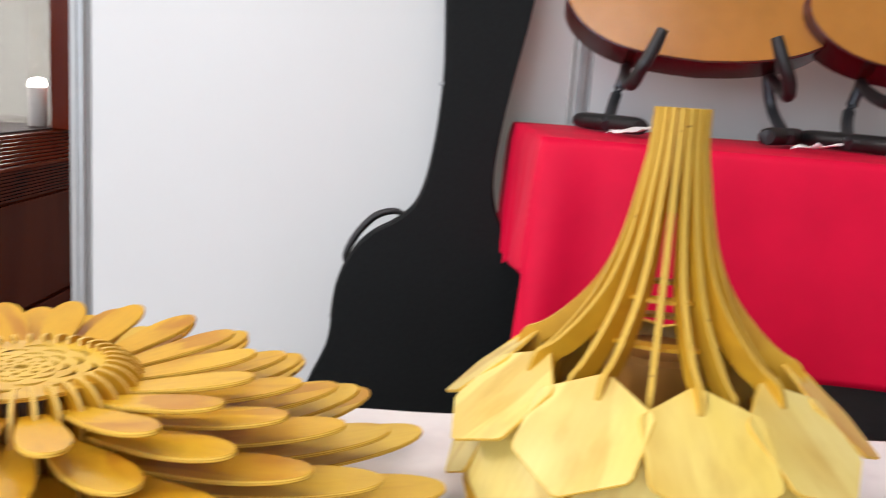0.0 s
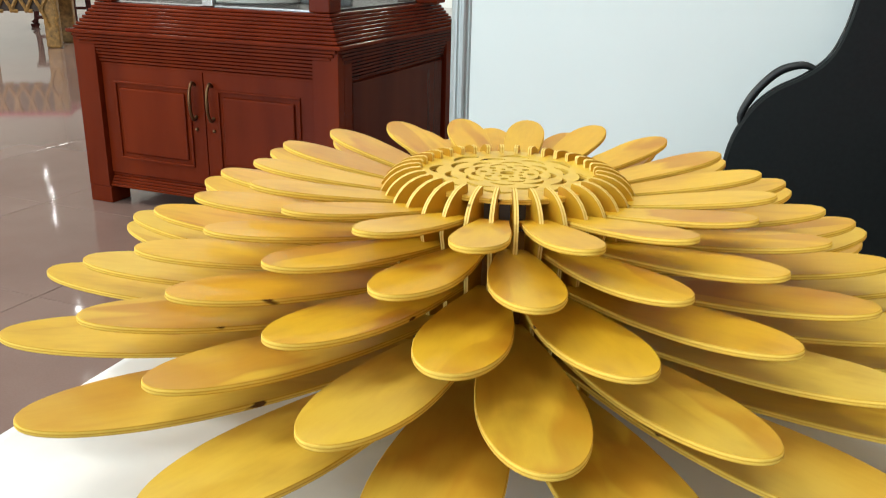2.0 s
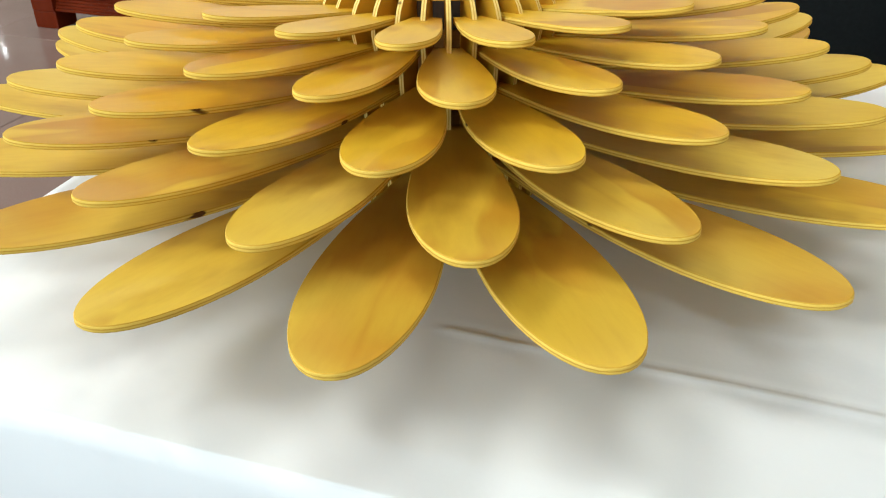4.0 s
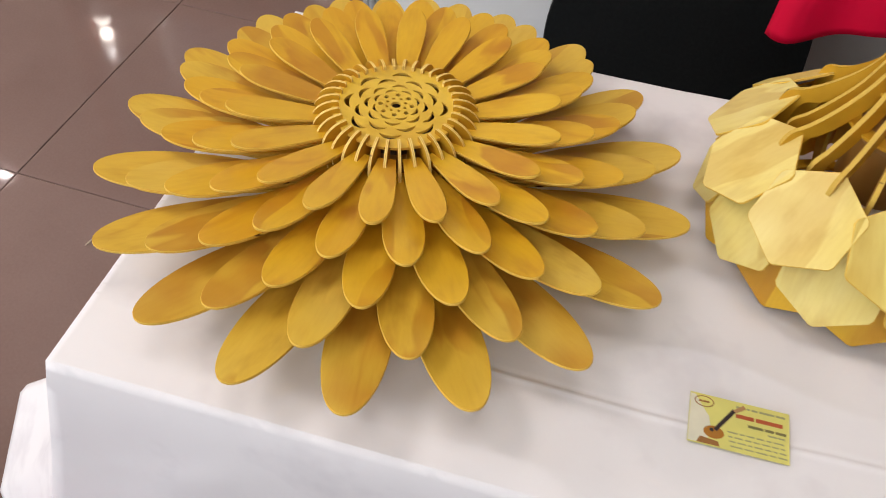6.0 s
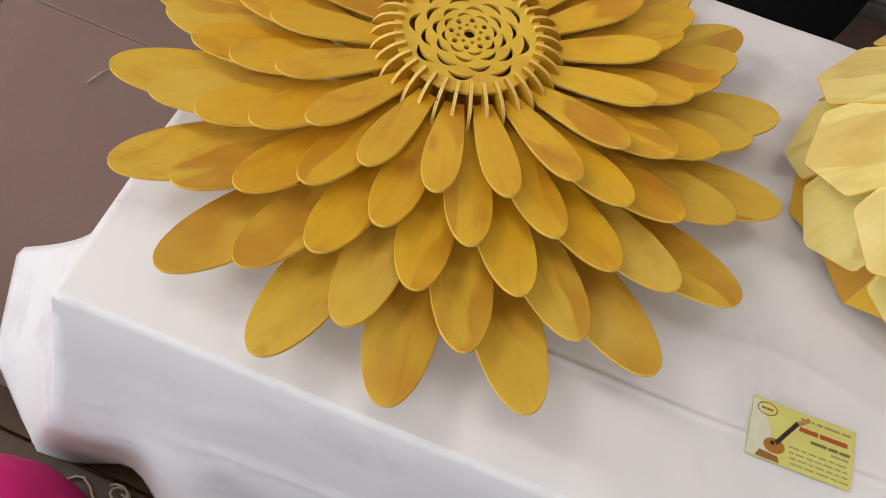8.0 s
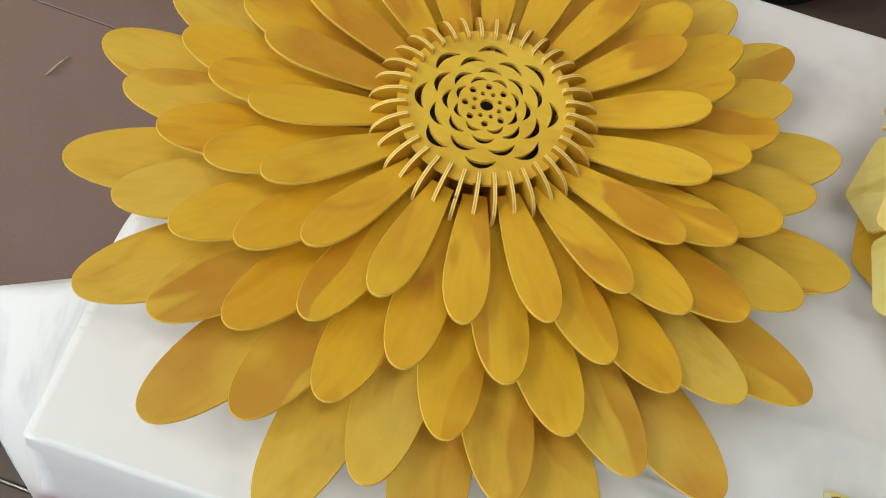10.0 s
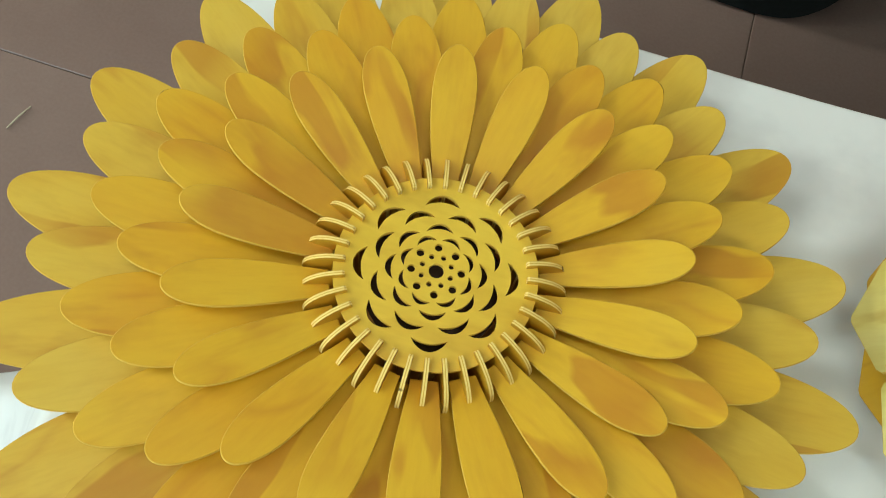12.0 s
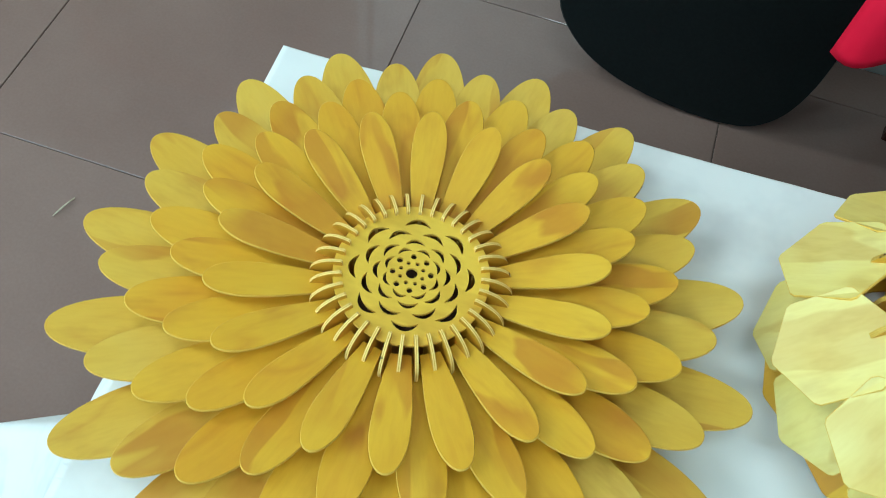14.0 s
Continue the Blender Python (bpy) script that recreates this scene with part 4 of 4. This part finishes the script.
def dark_chair(x, y, a, s=1.0):
    c = empty("dark_chair", pose(x, y, 0, 0, 0, a))
    tagged(c, "dark carved hardwood chair standing far off", "chair", "far chairs")
    for lx in (-0.25, 0.25):
        for ly in (-0.22, 0.22):
            lg = bmesh.new()
            tube(lg, [(lx, ly, 0), (lx * 1.1, ly * 1.1, 0.04), (lx, ly, 0.1), (lx * 0.95, ly, 0.3), (lx, ly, 0.45)], [0.05, 0.045, 0.03, 0.035, 0.045], 8)
            part("leg", lg, M_DARKWOOD, c, soft=60)
    part("seat", boxes((-0.3, -0.28, 0.45, 0.3, 0.28, 0.50, 0.01)), M_DARKWOOD, c)
    part("stretcher", boxes((-0.24, -0.24, 0.10, 0.24, -0.20, 0.14, 0.006)), M_DARKWOOD, c)
    part("back", boxes((-0.28, 0.22, 0.50, -0.22, 0.27, 1.05, 0.01), (0.22, 0.22, 0.50, 0.28, 0.27, 1.05, 0.01), (-0.22, 0.225, 0.95, 0.22, 0.265, 1.05, 0.01), (-0.08, 0.23, 0.50, 0.08, 0.26, 0.95, 0.01)), M_DARKWOOD, c)


dark_chair(-8.6, 8.1, 20)
dark_chair(-9.6, 9.6, 40)
dark_chair(-6.6, 7.4, -10)
dark_chair(-5.0, 5.6, 15)
for bx, by in ((-7.6, 8.6),):
    sc = part("dark_screen", boxes((-0.03, -0.03, 0, 0.03, 0.03, 2.2, 0.004), (-0.03, 0.5, 0, 0.03, 0.56, 2.2, 0.004), (-0.02, 0.03, 0.2, 0.02, 0.5, 0.3), (-0.02, 0.03, 1.0, 0.02, 0.5, 1.1)), M_DARKWOOD)
    sc.matrix_world = pose(bx, by, 0)
    tagged(sc, "tall dark wooden frame standing far off", "screen")

# ---- card on the cloth: guitar picture and bars of print ----
card = empty("business_card", pose(0.387, -0.163, TOP + 0.0035, 0, 0, 2.6))
tagged(card, "yellow-green printed business card lying on white cloth", "card")
cw, ch = 0.045, 0.0265


def card_sheet():
    bm = bmesh.new()
    vs = [bm.verts.new(p) for p in ((-cw, -ch, -0.0004), (cw, -ch, -0.0004), (cw, ch, -0.0004), (-cw, ch, -0.0004), (-cw, -ch, 0), (cw, -ch, 0), (cw, ch, 0), (-cw, ch, 0))]
    for f in ((4, 5, 6, 7), (3, 2, 1, 0), (0, 1, 5, 4), (1, 2, 6, 5), (2, 3, 7, 6), (3, 0, 4, 7)):
        bm.faces.new([vs[i] for i in f])
    return bm


def flat_shape(pts, z=0.0002):
    bm = bmesh.new()
    bm.faces.new([bm.verts.new((x, y, z)) for x, y in pts])
    return bm


def bar_row(x, y, w, h, words, z=0.0003):
    """A row of plain word-long bars."""
    bm, cur, tot = bmesh.new(), x, sum(words) + 0.12 * w * (len(words) - 1) / len(words)
    gap = w * 0.035
    unit = (w - gap * (len(words) - 1)) / sum(words)
    for q in words:
        ln = q * unit
        bm.faces.new([bm.verts.new(p) for p in ((cur, y, z), (cur + ln, y, z), (cur + ln, y + h, z), (cur, y + h, z))])
        cur += ln + gap
    return bm


part("sheet", card_sheet(), M_CARD, card)
part("pale_corner", flat_shape([(-cw + 0.0005, -ch + 0.001), (-0.030, -ch + 0.001), (-0.024, -0.012), (-0.027, 0.004), (-0.034, 0.014), (-0.040, ch - 0.002), (-cw + 0.0005, ch - 0.002)]), M_CARDPALE, card)
ov = bmesh.new()
tube(ov, [(-0.032 + 0.0085 * math.cos(a * math.pi / 12), 0.0185 + 0.0055 * math.sin(a * math.pi / 12), 0.0003) for a in range(24)], 0.0005, 4, closed=True)
part("oval_mark", ov, M_INKBROWN, card)
part("oval_squiggle", bar_row(-0.037, 0.0175, 0.010, 0.002, [2, 3]), M_INKBROWN, card)
gb = [(-0.022 + (0.0085 + 0.0018 * math.cos(2 * a)) * math.cos(a) * 0.9, -0.012 + (0.0075 + 0.001 * math.cos(2 * a)) * math.sin(a)) for a in [k * math.pi / 12 for k in range(24)]]
part("guitar_body_print", flat_shape(gb, 0.0004), M_SPRUCE, card)
part("guitar_hole_print", flat_shape([(-0.024 + 0.002 * math.cos(k * math.pi / 6), -0.010 + 0.002 * math.sin(k * math.pi / 6)) for k in range(12)], 0.0006), M_DARK, card)
part("guitar_neck_print", flat_shape([(-0.0225, -0.008), (-0.0195, -0.0105), (-0.003, 0.0145), (-0.006, 0.017)], 0.0006), M_DARK, card)
part("guitar_head_print", flat_shape([(-0.0062, 0.0155), (-0.0025, 0.0135), (0.006, 0.020), (0.0035, 0.0235)], 0.0007), M_INKTAN, card)
part("print_dark_foot", flat_shape([(-0.037, -0.0255), (-0.016, -0.0255), (-0.018, -0.0205), (-0.034, -0.019)], 0.0005), M_INKBROWN, card)
part("print_top_line", bar_row(-0.003, 0.0195, 0.044, 0.0022, [3, 1, 2, 5, 3]), M_INKGREY, card)
part("print_title", bar_row(-0.003, 0.0090, 0.042, 0.0042, [3, 4.4]), M_INKRED, card)
part("print_name", bar_row(0.008, 0.0015, 0.034, 0.0028, [5, 3, 3.4]), M_INKDARK, card)
part("print_role", bar_row(0.026, -0.003, 0.015, 0.0018, [4, 3]), M_INKGREY, card)
for k, words in enumerate(([4, 2, 3, 3, 2, 4], [2, 4, 3, 3, 4, 3, 2], [3, 4, 2, 4, 3, 2, 3], [4, 3, 4, 2, 3])):
    part("print_line", bar_row(-0.010 + 0.001 * k, -0.0085 - 0.0047 * k, 0.050, 0.0015, words), M_INKGREY, card)

# ---- goods on the floor in front of the table ----
tray = empty("wooden_tray", pose(-0.34, -0.475, 0))
tagged(tray, "dark brown rough wooden tray on the floor", "tray")
for k in range(7):
    part("plank", boxes((-0.46, -0.20 + 0.057 * k, 0.10, 0.46, -0.20 + 0.057 * k + 0.054, 0.118, 0.003)), M_ROUGHWOOD, tray)
for sx in (-0.44, 0.40):
    part("skid", boxes((sx, -0.19, 0, sx + 0.04, 0.19, 0.0995, 0.003)), M_ROUGHWOOD, tray)


def covered_jar(x, y, r, top, mat, label):
    j = empty("covered_jar", pose(x, y, 0.118))
    tagged(j, label, "jar", "covered jars")
    h = top - 0.118
    part("pot", lathe(bmesh.new(), [(0.0, 0.0), (r * 0.8, 0.0), (r * 0.92, h * 0.25), (r * 0.95, h * 0.5), (r * 0.9, h * 0.55)], 36), M_DARKGILT, j, soft=60)
    bm = bmesh.new()
    lathe(bm, [(r * 1.06, h * 0.30), (r * 1.05, h * 0.45), (r * 0.99, h * 0.66), (r * 0.84, h * 0.84), (r * 0.55, h * 0.95), (r * 0.25, h * 0.99), (0.0, h)], 64)
    for v in bm.verts:
        a = math.atan2(v.co.y, v.co.x)
        v.co.xy *= 1 + 0.015 * math.sin(a * 17) * max(0, 1 - v.co.z / h)
    part("cloth_cover", bm, mat, j, soft=60)


covered_jar(-0.36, -0.485, 0.112, 0.36, M_MAGENTA, "round jar under smooth magenta cloth cover")
covered_jar(-0.112, -0.378, 0.066, 0.25, M_SEQUIN, "round jar under crimson cloth with glittering sequins")
rope = bmesh.new()
tube(rope, [(-0.37 + 0.012 * k, -0.362 + 0.012 * math.sin(k * 0.9), 0.123 + 0.004 * (k % 3)) for k in range(22)], 0.0019, 6)
tube(rope, [(-0.285 + 0.014 * math.cos(k * 0.7), -0.352 + 0.010 * math.sin(k * 0.7), 0.131 + 0.002 * k) for k in range(14)], 0.0018, 6)
tube(rope, [(-0.28, -0.352, 0.15), (-0.25, -0.357, 0.14), (-0.21, -0.372, 0.124), (-0.18, -0.39, 0.123)], 0.0018, 6)
tw = part("twine", rope, M_TWINE, soft=60)
tagged(tw, "pale twine tied in loose bow on the tray", "twine")
str_ = bmesh.new()
tube(str_, [(-0.832, 0.337, 0.004), (-0.822, 0.362, 0.008), (-0.814, 0.390, 0.004)], [0.0015, 0.002, 0.0015], 6)
straw = part("straw", str_, M_TWINE, soft=60)
tagged(straw, "short dry straw lying on brown floor tile", "straw")

# ---- floor tiles, each its own piece round the table, the far ones joined ----
GAP = 0.0022


def tile_mesh():
    bm = bmesh.new()
    box(bm, 0, 0, -0.012, TILE - GAP, TILE - GAP, 0.0)
    es = [e for e in bm.edges if all(abs(v.co.z) < 1e-6 for v in e.verts)]
    bmesh.ops.bevel(bm, geom=es, offset=0.0012, segments=1, affect="EDGES")
    return bm


tile_me = mesh_of("tile", tile_mesh(), M_TILE)
far_v, far_f = [], []
ix0, ix1 = math.floor((HX0 - TX) / TILE), math.ceil((HX1 - TX) / TILE)
iy0, iy1 = math.floor((HY0 - TY) / TILE), math.ceil((HY1 - TY) / TILE)
for i in range(ix0, ix1):
    for j in range(iy0, iy1):
        x, y = TX + i * TILE + GAP / 2, TY + j * TILE + GAP / 2
        if -4.6 < x < 1.5 and -1.3 < y < 4.6:
            part("tile", tile_me, None, floor, m=Matrix.Translation((x, y, random.uniform(-0.0003, 0.0003))))
        else:
            n, w = len(far_v), TILE - GAP
            far_v += [(x, y, 0), (x + w, y, 0), (x + w, y + w, 0), (x, y + w, 0)]
            far_f.append((n, n + 1, n + 2, n + 3))
fm = bpy.data.meshes.new("far_tiles")
fm.from_pydata(far_v, [], far_f)
fm.materials.append(M_TILE)
ft = part("far_tiles", fm, None, floor)
ft["kind"] = "stuff"
